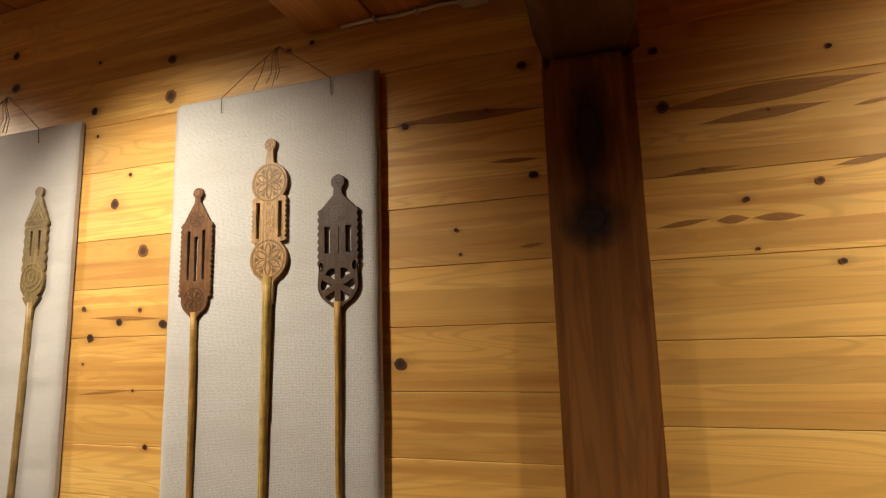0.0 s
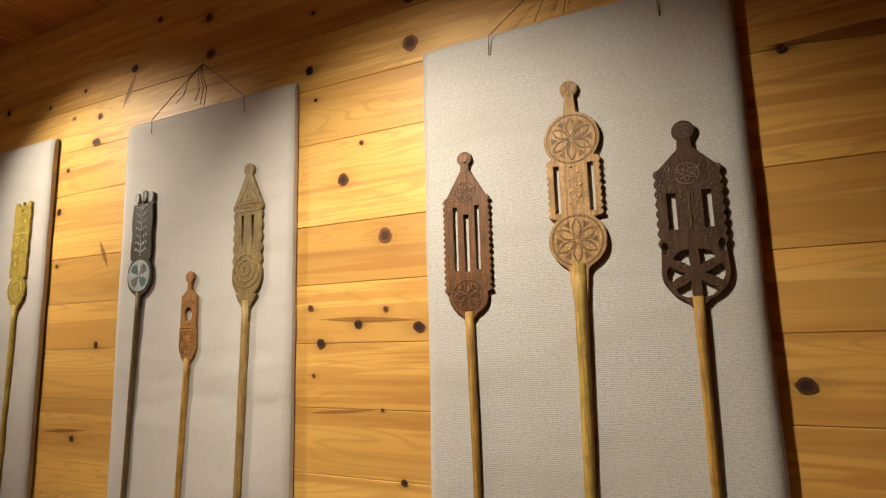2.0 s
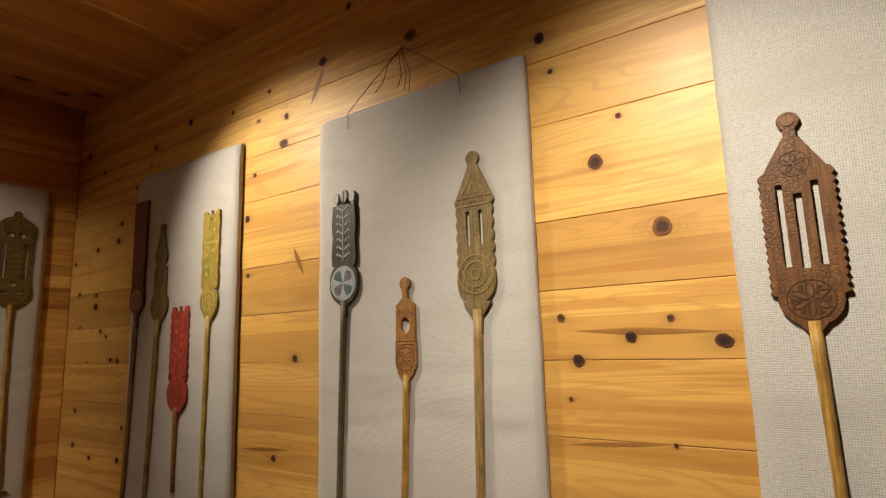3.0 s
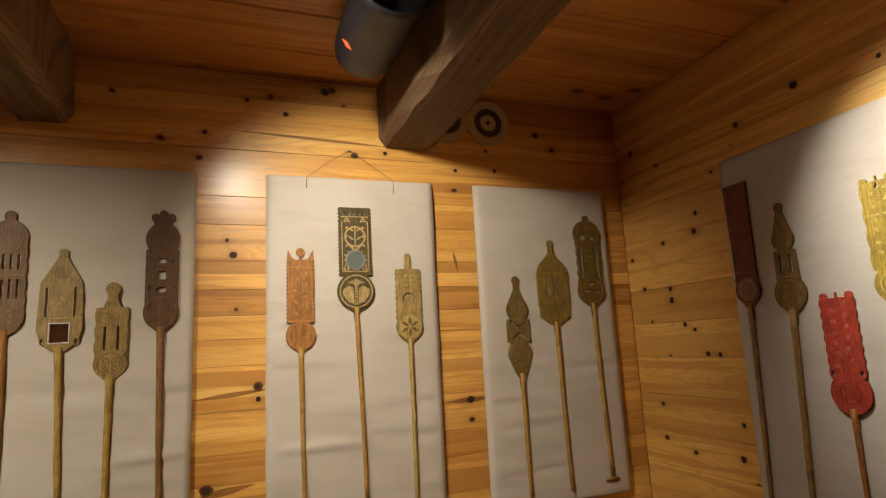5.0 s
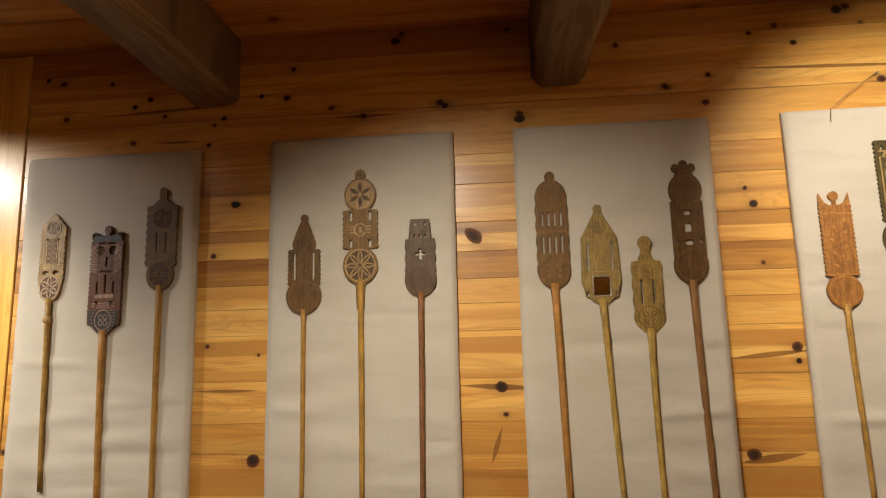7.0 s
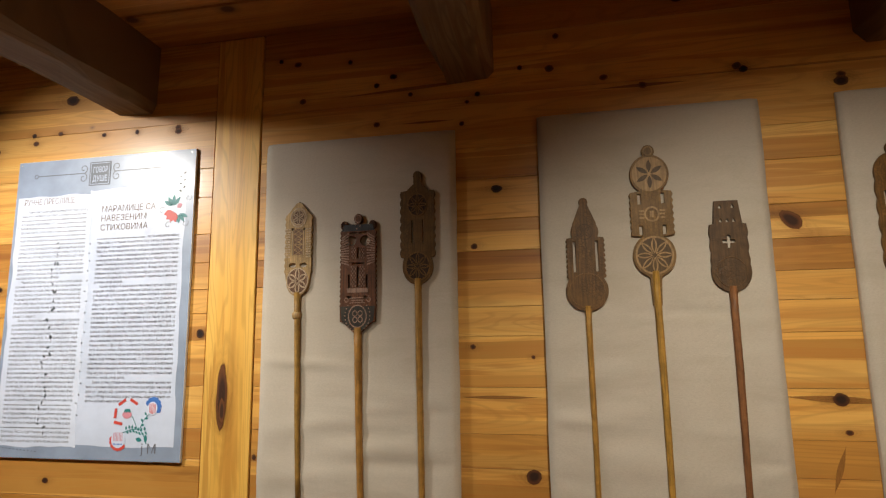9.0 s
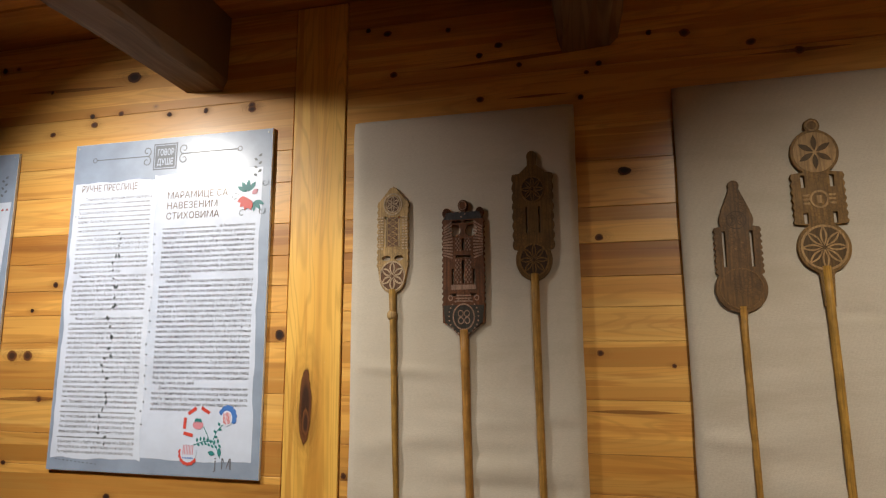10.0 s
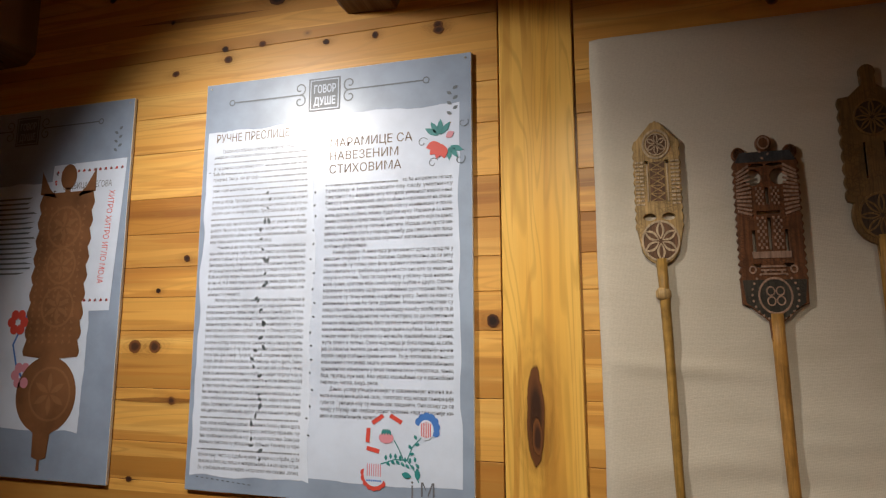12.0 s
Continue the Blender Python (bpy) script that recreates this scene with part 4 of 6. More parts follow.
                holes=[("r", -9.6, 47, 2.2, 27), ("r", 9.6, 47, 2.2, 27)], carve=[("ros", 0, 69, 7, 4), ("leaves", 0, 46, 9, 24, 5), ("ring", 0, 17, 15.5, 1.0)], stick=(0.36, 0.20, 0.06)),
    "b42": dict(slim=0.93, deep=True, col=(0.257, 0.147, 0.054), low=-22, prims=[("t", -22, 0, 3.4, 4.6), ("t", -2, 6, 4.6, 11), ("d", 15, 16.4), ("s", 30, 64, 17, 7), ("d", 77, 15.2), ("d", 94.8, 5.1)],
                holes=[("r", -9, 58, 2.6, 8), ("r", 9, 58, 2.6, 8), ("r", -9, 34, 2.6, 7), ("r", 9, 34, 2.6, 7)], carve=[("ring", 0, 95, 3.8, 1.0), ("ros", 0, 77, 13.4, 6), ("hex", 0, 15, 14.5, 8), ("ring", 0, 46, 6, 1.4), ("bar", 0, 46, 3, 5), ("rows", -8, 46, 4, 8, 3), ("rows", 8, 46, 4, 8, 3)], stick=(0.38, 0.22, 0.06), shaft=0.0098, high=(0.40, 0.24, 0.10)),
    "b43": dict(slim=0.92, col=(0.128, 0.073, 0.040), prims=[("t", 0, 8, 7, 15), ("d", 21, 22.5), ("s", 28, 74, 22, 3), ("t", 60, 100, 18, 13.5)],
                holes=[("t", -7, 94, 4, 5), ("t", 7, 94, 4, 5), ("t", -7.4, 78, 4, 4.5), ("t", 0, 78, 4, 4.5), ("t", 7.4, 78, 4, 4.5), ("p", 0, 54, 14, 0.26)], carve=[("ring", 0, 20, 17, 1.0)], stick=(0.24, 0.11, 0.06), shaft=0.0098),
    "b51": dict(slim=0.86, col=(0.42, 0.29, 0.17), prims=[("t", 0, 8, 4, 9), ("d", 15, 14.6), ("t", 15, 26, 15, 17), ("s", 24, 86, 18, 10), ("t", 85, 99, 16.4, 3)],
                holes=[("r", -7.6, 70.5, 2.6, 2.4), ("r", 7.6, 70.5, 2.6, 2.4), ("e", -7, 32.5, 4.6, 2.4), ("e", 7, 32.5, 4.6, 2.4)], carve=[("hex", 0, 16, 14, 6), ("ring", 0, 83, 10.6, 1.6), ("hex", 0, 83, 8, 6), ("cut", 0, 57, 11, 28, 5), ("rows", -11.6, 56, 2.8, 32, 12), ("rows", -15, 56, 2.8, 32, 12), ("rows", 11.6, 56, 2.8, 32, 12), ("rows", 15, 56, 2.8, 32, 12), ("bar", -7.4, 56, 1.0, 26), ("bar", 7.4, 56, 1.0, 26)], groove=(0.15, 0.075, 0.04), stick=(0.30, 0.18, 0.06), node=True, shaft=0.0095, high=(0.50, 0.37, 0.24)),
    "b52": dict(slim=0.84, plates=[([(-5, 0.8), (-16.5, 9), (-18, 21), (18, 21), (16.5, 9), (5, 0.8)], (0.05, 0.042, 0.032)), ([(-17.5, 85), (-14.5, 90.5), (14.5, 90.5), (17.5, 85)], (0.05, 0.048, 0.05))], col=(0.17, 0.070, 0.040), prims=[("t", 0, 9, 5, 17), ("t", 8, 22, 18.5, 19), ("s", 20, 86, 19.4, 16), ("t", 84, 91, 18, 14), ("d", 95.4, 4.6)], knobs=[(-15, 90, 4), (15, 90, 4)],
                holes=[("e", -7.6, 76.5, 5.2, 4.4), ("e", 7.6, 76.5, 5.2, 4.4), ("e", -5.4, 83.2, 4.8, 0.9), ("e", 5.4, 83.2, 4.8, 0.9), ("r", 0, 66, 2, 9), ("r", 0, 57, 13, 1.6), ("r", 0, 45.5, 2.0, 17), ("r", -9.4, 41, 1.8, 13), ("r", 9.4, 41, 1.8, 13), ("r", -9, 28.6, 5, 1.8), ("r", 9, 28.6, 5, 1.8)],
                carve=[("rays", -13.6, 69, 8.6, 26, 12, 0.8), ("rays", 13.6, 69, 8.6, 26, 12, -0.8), ("checks", -4.6, 46, 5.6, 18, 4, 10), ("checks", 4.6, 46, 5.6, 18, 4, 10), ("checks", -4.4, 66, 5, 10, 4, 6), ("checks", 4.4, 66, 5, 10, 4, 6), ("bar", 0, 34.2, 22, 3.6), ("ring", -11.6, 26.4, 2.2, 0.9), ("ring", 11.6, 26.4, 2.2, 0.9), ("rows", 0, 26, 14, 6, 3),
                       ("ring", 0, 12.6, 9.8, 1.1), ("ring", -2.6, 15, 2.6, 0.8), ("ring", 2.8, 15, 2.6, 0.8), ("ring", -2.4, 9.8, 2.6, 0.8), ("ring", 3.0, 10, 2.6, 0.8), ("dots", 0, 13, 13, 26, 0.7), ("ring", 0, 95.4, 3.6, 0.8), ("ros", -15, 90, 3, 6), ("ros", 15, 90, 3, 6), ("leaves", 0, 88, 8, 6, 3)],
                stick=(0.34, 0.18, 0.06), shaft=0.0115, high=(0.34, 0.21, 0.15), thick=0.0095),
    "b53": dict(slim=0.86, col=(0.176, 0.098, 0.040), prims=[("t", 0, 6, 5, 10), ("d", 14, 16), ("c", 22, 82, 18.6, 8), ("t", 80, 88, 14, 4.6), ("t", 86, 97, 4.2, 4.2), ("d", 95.4, 4.6)],
                holes=[("r", -5.6, 45, 1.2, 20), ("r", 5.6, 45, 1.2, 20)], carve=[("hex", 0, 14, 13, 8), ("hex", 0, 69, 10.5, 8)], groove=(0.05, 0.026, 0.014), stick=(0.34, 0.19, 0.06), shaft=0.0105),
}

# name of the head, where it meets the shaft (along the wall, up), its height, shaft's lean, its lower end, what it looks like
HUNG_A = [
    ("a11", -1.964, 1.573, 0.332, 0.008, 1.09, "brown carved distaff with three slots and a rosette"),
    ("a12", -1.748, 1.650, 0.358, -0.006, 1.07, "pale wooden distaff carved with two six-petal rosettes"),
    ("a13", -1.559, 1.581, 0.312, 0.002, 1.08, "dark brown distaff with an openwork rosette below"),
    ("a21", -2.918, 1.666, 0.287, -0.024, 1.08, "black and white painted distaff with three knobs"),
    ("a22", -2.727, 1.491, 0.228, -0.020, 1.09, "small orange-brown distaff with a round hole"),
    ("a23", -2.537, 1.623, 0.349, -0.016, 1.07, "grey-olive distaff with a carved triangle and slots"),
    ("a31", -3.916, 1.692, 0.403, -0.022, 1.07, "dark red plain board distaff"),
    ("a32", -3.771, 1.662, 0.333, -0.030, 1.08, "slender brown distaff with a round lower disc"),
    ("a33", -3.640, 1.385, 0.324, -0.004, 1.150, "short red painted distaff with scalloped edges"),
    ("a34", -3.487, 1.657, 0.338, -0.010, 1.09, "yellow painted distaff with a notched top"),
]
HUNG_B = [
    ("b11", -0.559, 1.491, 0.378, 0.006, 1.06, "brown distaff with leaf-shaped head"),
    ("b12", -0.392, 1.679, 0.335, 0.012, 1.06, "olive-brown distaff with three slots"),
    ("b13", -0.213, 1.747, 0.374, 0.014, 1.084, "dark olive openwork distaff with two discs"),
    ("b21", -1.367, 1.628, 0.344, 0.006, 1.08, "orange-brown distaff with horned top and round disc"),
    ("b22", -1.179, 1.755, 0.364, 0.020, 1.124, "dark rectangular distaff with tan carving and round mirror"),
    ("b23", -0.990, 1.642, 0.313, 0.002, 1.08, "pale olive distaff with keyhole carving"),
    ("b31", -2.189, 1.713, 0.360, 0.014, 1.08, "reddish brown distaff with eight slots"),
    ("b32", -2.051, 1.661, 0.300, 0.026, 1.08, "olive distaff with a square mirror"),
    ("b33", -1.918, 1.572, 0.287, 0.002, 1.08, "small olive-yellow distaff with carved crosses"),
    ("b34", -1.787, 1.710, 0.378, 0.010, 1.07, "dark brown distaff with crown and two discs"),
    ("b41", -2.966, 1.656, 0.314, 0.001, 1.07, "brown distaff with bottle-shaped top and side slots"),
    ("b42", -2.785, 1.745, 0.365, 0.004, 1.07, "golden brown distaff with star rosettes and ring top"),
    ("b43", -2.596, 1.699, 0.241, -0.004, 1.07, "dark brown paddle distaff with a cut-out cross"),
    ("b51", -3.819, 1.716, 0.293, 0.016, 1.128, "pale carved distaff with a pointed top"),
    ("b52", -3.626, 1.608, 0.353, 0.012, 1.08, "dark red and black carved distaff with winged openwork"),
    ("b53", -3.443, 1.747, 0.335, 0.006, 1.07, "brown distaff with two eight-petal rosettes"),
]
for on, hung in ((on_a, HUNG_A), (on_b, HUNG_B)):
    for k, (key, s, z, hh, lean, end, label) in enumerate(hung):
        place = on(s, z, 0.0245)
        spec = SPECS[key]
        distaff(place, spec, label, z - end, lean, hh, k + (0 if on is on_a else 20))


# ---- posters ----
def text_mesh(body, height, material, parent, x, y, z, width=None, name="text_line", bold=0.0):
    """A line of print, its left end at x and its foot at y; set to the given width where one is given."""
    c = bpy.data.curves.new("line", "FONT")
    c.body, c.size, c.resolution_u, c.fill_mode = body, height, 2, "FRONT"
    c.offset = bold
    o = bpy.data.objects.new("line", c)
    me = bpy.data.meshes.new_from_object(o)
    bpy.data.objects.remove(o)
    bpy.data.curves.remove(c)
    if not me.vertices:
        return None
    xs = [v.co.x for v in me.vertices]
    k = (width / (max(xs) - min(xs))) if width else 1.0
    me.transform(Matrix.Diagonal((k, 1, 1, 1)))
    me.materials.append(material)
    ob = new(name, me)
    ob.parent = parent
    ob.location = (x, y, z)
    return ob


def torn(x0, x1, y0, y1, seed, amp=0.006, n=26):
    """The outline of a torn sheet of paper."""
    pts = []
    for a, b, m in (((x0, y0), (x1, y0), n), ((x1, y0), (x1, y1), n), ((x1, y1), (x0, y1), n), ((x0, y1), (x0, y0), n)):
        for k in range(m):
            t = k / m
            px, py = a[0] + (b[0] - a[0]) * t, a[1] + (b[1] - a[1]) * t
            w = noise.noise(Vector((px * 11, py * 11, seed))) * amp * 1.6 + noise.noise(Vector((px * 45, py * 45, seed + 3))) * amp * 0.5
            pts.append((px + (w if a[0] == b[0] else 0), py + (w if a[1] == b[1] else 0)))
    return pts


def paper(name, colour, rough=0.42, var=0.12):
    m, nt, b = mat(name)
    t = nt.nodes.new("ShaderNodeTexCoord").outputs["Object"]
    n = noise_tex(nt, t, 9.0, 5, 0.6)
    nt.links.new(mixc(nt, ramp(nt, [(0.4, (0, 0, 0)), (0.7, (1, 1, 1))], n), colour, tuple(c * (1 - var) for c in colour)), b.inputs["Base Color"])
    b.inputs["Roughness"].default_value = rough
    b.inputs["Coat Weight"].default_value, b.inputs["Coat Roughness"].default_value = 0.35, 0.22
    return m


GREYBLUE = paper("poster_grey", (0.285, 0.345, 0.45), var=0.2)
WHITE = paper("poster_paper", (0.65, 0.71, 0.83))
WHITE2 = paper("poster_paper_light", (0.60, 0.665, 0.80))
INK = plain("ink", (0.15, 0.15, 0.17), 0.5)
INKSOFT = plain("ink_soft", (0.30, 0.31, 0.34), 0.5)
INKGREY = plain("ink_grey", (0.13, 0.15, 0.17), 0.5)
HEADINK = plain("heading_ink", (0.20, 0.14, 0.10), 0.5)
RED = plain("red_print", (0.62, 0.07, 0.05), 0.5)
BLUE = plain("blue_print", (0.06, 0.18, 0.52), 0.5)
TEAL = plain("teal_print", (0.03, 0.22, 0.22), 0.5)
PINK = plain("pink_print", (0.62, 0.25, 0.30), 0.5)
EMBLEM = plain("emblem_print", (0.105, 0.12, 0.145), 0.5)
CORE = plain("poster_board", (0.70, 0.70, 0.68), 0.6)


def stroke(points, w, material, parent, z, name="ornament"):
    """A printed line of width w along the points."""
    left, right = [], []
    for k, p in enumerate(points):
        a, b = points[max(k - 1, 0)], points[min(k + 1, len(points) - 1)]
        d = Vector((b[0] - a[0], b[1] - a[1], 0)).normalized()
        left.append((p[0] - d.y * w / 2, p[1] + d.x * w / 2))
        right.append((p[0] + d.y * w / 2, p[1] - d.x * w / 2))
    bm = bmesh.new()
    ls = [bm.verts.new((x, y, 0)) for x, y in left]
    rs = [bm.verts.new((x, y, 0)) for x, y in right]
    for k in range(len(ls) - 1):
        bm.faces.new((rs[k], rs[k + 1], ls[k + 1], ls[k]))
    o = part(name, bm, material, parent)
    o.location = (0, 0, z)
    return o


def flat(loops, material, parent, z, name):
    return part(name, slab(name, loops, 0.0003, 0, z), material, parent)


def spiral(cx, cy, r, a0, turns, sgn=1, n=22):
    return [(cx + r * (1 - 0.75 * k / n) * math.cos(a0 + sgn * turns * 2 * math.pi * k / n), cy + r * (1 - 0.75 * k / n) * math.sin(a0 + sgn * turns * 2 * math.pi * k / n)) for k in range(n + 1)]


def poster_base(s_left, top):
    base = new("poster")
    base.matrix_world = on_b(s_left, top, 0.002)
    part("board", box(0, 0.70, -1.0, 0, 0, 0.0085, 0.0006), CORE, base)
    flat([[(0.001, -0.999), (0.699, -0.999), (0.699, -0.001), (0.001, -0.001)]], GREYBLUE, base, 0.0085, "grey_print")
    for px in (0.014, 0.686):
        part("pin", tube([(px, -0.012, 0.008), (px, -0.012, 0.0115)], [0.003, 0.0022], 8), METAL, base)
    Z = 0.0092
    for sgn in (-1, 1):  # scrolls either side of the emblem
        cx = 0.335
        flat([circle(cx + sgn * 0.258, -0.055, 0.0085, 16), circle(cx + sgn * 0.258, -0.055, 0.0058, 16)[::-1]], INKGREY, base, Z, "ornament")
        stroke([(cx + sgn * 0.25, -0.055), (cx + sgn * 0.06, -0.0555)], 0.0035, INKGREY, base, Z + 0.0004)
        stroke(spiral(cx + sgn * 0.066, -0.040, 0.017, -math.pi / 2, 1.1, -sgn), 0.0035, INKGREY, base, Z + 0.0005)
        stroke(spiral(cx + sgn * 0.066, -0.072, 0.017, math.pi / 2, 1.1, sgn), 0.0035, INKGREY, base, Z + 0.0006)
    e = 0.042
    flat([rect(0.335, -0.060, 2 * e, 2 * e)], EMBLEM, base, Z, "emblem_ground")
    flat([rect(0.335, -0.060, 2 * e - 0.008, 2 * e - 0.008), rect(0.335, -0.060, 2 * e - 0.013, 2 * e - 0.013)[::-1]], GREYBLUE, base, Z + 0.0004, "emblem_frame")
    text_mesh("ГОВОР", 0.028, GREYBLUE, base, 0.306, -0.056, Z + 0.0006, 0.058, "emblem_text", 0.0006)
    text_mesh("ДУШЕ", 0.028, GREYBLUE, base, 0.306, -0.087, Z + 0.0006, 0.058, "emblem_text", 0.0006)
    for k in range(6):  # faded sprig down the corner
        flat([petal(0.655, -0.085 - 0.012 * k, 0.016, math.pi / 2 + (1.0 if k % 2 else -1.0), 0.25)], INKGREY, base, Z, "faded_leaf")
    return base, Z


RIGHT_TEXT = [
    "~~~~~~~~~~~~~~~~~~~~~~ ко ће направити лепшу,", "преслицу и тиме показати сву своју уметничку", "природност и у народном везу огледала умешност наших жена.",
    "Оне су у овим крајевима своја осећања изражавале на специ-", "фичан начин, везеним марамицама које су намењивале и покла-", "њале драгим особама, момку, будућем мужу. Марамице са наве-",
    "зеним стиховима представљају необичне предмете који се данас", "ретко израђују, или су потпуно нестали. Израда ових врста ма-", "рамица и њихова улога у периоду између два светска рата пред-",
    "стављала је један од видова скривеног изражавања интимних", "осећања двоје младих.", "   Наиме крајем 19. века када је писменост дубље продрла у",
    "народне слојеве у селима Западне Србије почињу да се везу", "стихови који су готово увек били праћени и везеним симболима.", "Ови симболи су требали да изразе исто оно што су имали да",
    "поруче и стихови. Тако се поруке везу у облику срца непреки-", "нуте гране, цветова који симболизују љубав и друго. Овакве", "марамице за разлику од других извезених рукотворина без тек-",
    "ста имале су тачну намену и одређену улогу. Знало се коме су", "намењене и коме ће бити дариване. Извезени текстови су", "представљали индиректну комуникацију између особе која га је",
    "извезла и особе која натпис чита. Настојало се да и извезеним", "именом или иницијалима, било везиље или онога коме је мара-", "мица намењена, појача и потврди снага љубави. Вез се радио",
    "концем живих боја у којима су најчешће преовлађивале црвена,", "жута, плава и зелена. Свака марамица је била пример за себе,", "јер је везиља желела да на што лепши и оригиналнији начин",
    "изрази своја осећања према некоме. То је постизала китњасто", "извезеним стиховима вешто укомпонованим са вегетабилним", "орнаментом изведеним у више техника веза (покрстица, ланац",
    "бод, прутац, пун вез). Као украс коришћене су и разнобојне", "перлице, чипка, ажур, ресе.", "   Данас услед утицаја новијег и савременијег начина жи-",
    "вота и комуникација на селу, поготово код младе генерације", "губи се функција коју су имали ови предмети. Они остају да се", "чувају у Музеју као сведоци једног времена, када се мирније жи-", "вело и романтичније волело.",
]
LEFT_TEXT = [
    "   Традиција обраде дрвета динарског подручја и у", "динарским становништвом, сачувала ~~~~~~~~~~~~", "~~~~~~~~~~~~~~~~~~~~~~~~~~~~~~~~~~~~~~~~", "је од давнина играла важну улогу ~~~~~~~~~~~~",
    "~~~~~~~~~~~~~~~~~~~~~~~~~~~~~~~~~~~~~~~~", "предење. Она је, све до краја ~~~~~~~~~~~~~~~~", "~~~~~~~~~~~~~~~~~~~~~~~~~~~~~~~~~~~~~~~~", "жене у свим њеним животним ~~~~~~~~~~~~~~~~~",
    "~~~~~~~~~~~~~~~~~~~~~~~~~~~~~~~~~~~~~~~~", "учила да преде. Преслица је била неприкосновена својина жене и", "припадала је оним предметима народне уметности који су ко-", "ристили само за личну употребу. Представљала је и дар и укра-",
    "~~~~~~~~~~~~~~~~~~~~~~~~~~~~~~~~~~~~~~~~", "врхунски дар, она је и остварити предмет уметничке обраде", "дрвета. Не ретко, представљала је врхунски домет народног", "дрворезбарства којим се на традиционалним основама бавио",
    "наш човек, нарочито као самоуки резбар.", "   Чињеница да преслицу шара и поклања момак девојци,", "муж жени или девер снаји, пружа могућност за изражавање раз-", "личитих осећања од љубави, дивљења, захвалности, поштовања.",
    "Они представљају предмете рађене са изузетном пажњом и бо-", "гатом маштом и сензибилношћу, што се огледа и у богатству сим-", "бола, носилаца порука. Украшавањем преслица придавао се вели-", "ки значај, те је свака представљала мало ремек дело творца који",
    "је у њихово украшавање уносио сву своју индивидуалност, сен-", "зибилност и умешност.", "   Мотиви су били условљени обликом преслице. Највише је", "украшавана површина лопате преслице, мада није искључено и",
    "украшавање дршке, првенствено у њеном горњем делу. У поче-", "тку је предмет обликован једноставно тесањем, резањем, уре-", "зивањем простих линија, све до фигура геометријских и фигура-", "лних облика у плитком и дубоком рељефу. Сточари ових динар-",
    "ских области изабрали су приликом украшавања површина", "словену и стару геометријску орнаментику у мноштву комби-", "нација и варијанти. У тој скали орнамената доминирају таласа-", "сте и цик-цак линије, троугао, ромб, спиралне линије, куке,",
    "сунце, звезде, розете са више комбинација, крст и друго. Свака-", "ко да ови мотиви нису произвољно настали већ су били у тесној", "вези са начином мишљења и осећања својих твораца и били", "израз материјалног и духовног живота њихове личности којој",
    "је преслица била намењена. Урезани симболи имали су конкре-", "тно значење, али се њихов смисао временом заборављао, а њи-", "хови симболички називи замењени новим, затим према облику", "шаре. Оригиналност, свежина украса и симболика лежи вели-",
    "ким делом и у комбинацији других детаља ван неких шема које", "~~~~~~~~~~~~~~~~~~~~~~~~~~~~~~~~~~~~~~~~", "срце, птице, комбинација цветног орнамента, букета у вази и друго.", "Сам аутор је изражавао кроз њих другу симболику изражавао љу-",
    "бав, привржености особи за коју је израдио преслицу. Осим рез-", "барењем, преслице су украшаване и бојењем. У почетку су кори-", "~~~~~~~~~~~~~~~~~~~~~~~~~~~~~~~~~~~~~~~~", "бојили вуну. Често су будући мужеви, девери као и браћа, да би",
    "преслица била још лепша и интересантнија, а и као мала потре-", "ба, уграђивали мала огледала четвртастог или овалног облика.",
]


def text_column(lines, parent, x0, x1, y0, y1, z):
    pitch = (y0 - y1) / (len(lines) - 1)
    rng = random.Random(3)
    for k, line in enumerate(lines):
        y = y0 - pitch * k
        full = len(line) > 38 and not line.endswith(".") or len(line) > 52
        indent = 0.022 if line.startswith("   ") else 0.0
        body = line.strip()
        if "~" in body:
            words = body.replace("~", "").strip()
            bar0 = x0
            if words and not body.startswith("~"):
                w = (x1 - x0) * len(words) / 60
                text_mesh(words, pitch * 0.84, INK, parent, x0, y, z, w)
                bar0 = x0 + w + 0.006
            end = x1
            if words and body.startswith("~"):
                w = (x1 - x0) * len(words) / 58
                text_mesh(words, pitch * 0.84, INK, parent, x1 - w, y, z, w)
                end = x1 - w - 0.006
            x = bar0
            loops = []
            while x < end - 0.004:
                w = min(rng.uniform(0.002, 0.007), end - x)
                loops.append([(x, y), (x + w, y), (x + w, y + pitch * 0.27), (x, y + pitch * 0.27)])
                x += w + rng.choice((0.0012, 0.0012, 0.0034))
            flat(loops, INKSOFT, parent, z, "blurred_line")
        else:
            w = (x1 - x0 - indent) if full else (x1 - x0 - indent) * len(body) / 60
            text_mesh(body, pitch * 0.84, INK, parent, x0 + indent, y, z, w)


def dashes(points, parent, z, material, w=0.002, gap=0.5):
    for a, b in zip(points, points[1:]):
        stroke([a, (a[0] + (b[0] - a[0]) * gap, a[1] + (b[1] - a[1]) * gap)], w, material, parent, z, "stitch")


p1, Z = poster_base(-4.900, 2.219)
flat([torn(0.012, 0.318, -0.965, -0.130, 1.0)], WHITE, p1, 0.0090, "torn_sheet")
flat([torn(0.306, 0.672, -0.955, -0.118, 5.0, 0.005)], WHITE2, p1, 0.0086, "torn_sheet")
Z1 = 0.0096
text_mesh("РУЧНЕ ПРЕСЛИЦЕ", 0.030, HEADINK, p1, 0.036, -0.158, Z1, 0.205, "heading")
text_mesh("МАРАМИЦЕ СА", 0.029, HEADINK, p1, 0.352, -0.197, Z1, 0.205, "heading")
text_mesh("НАВЕЗЕНИМ", 0.029, HEADINK, p1, 0.352, -0.229, Z1, 0.172, "heading")
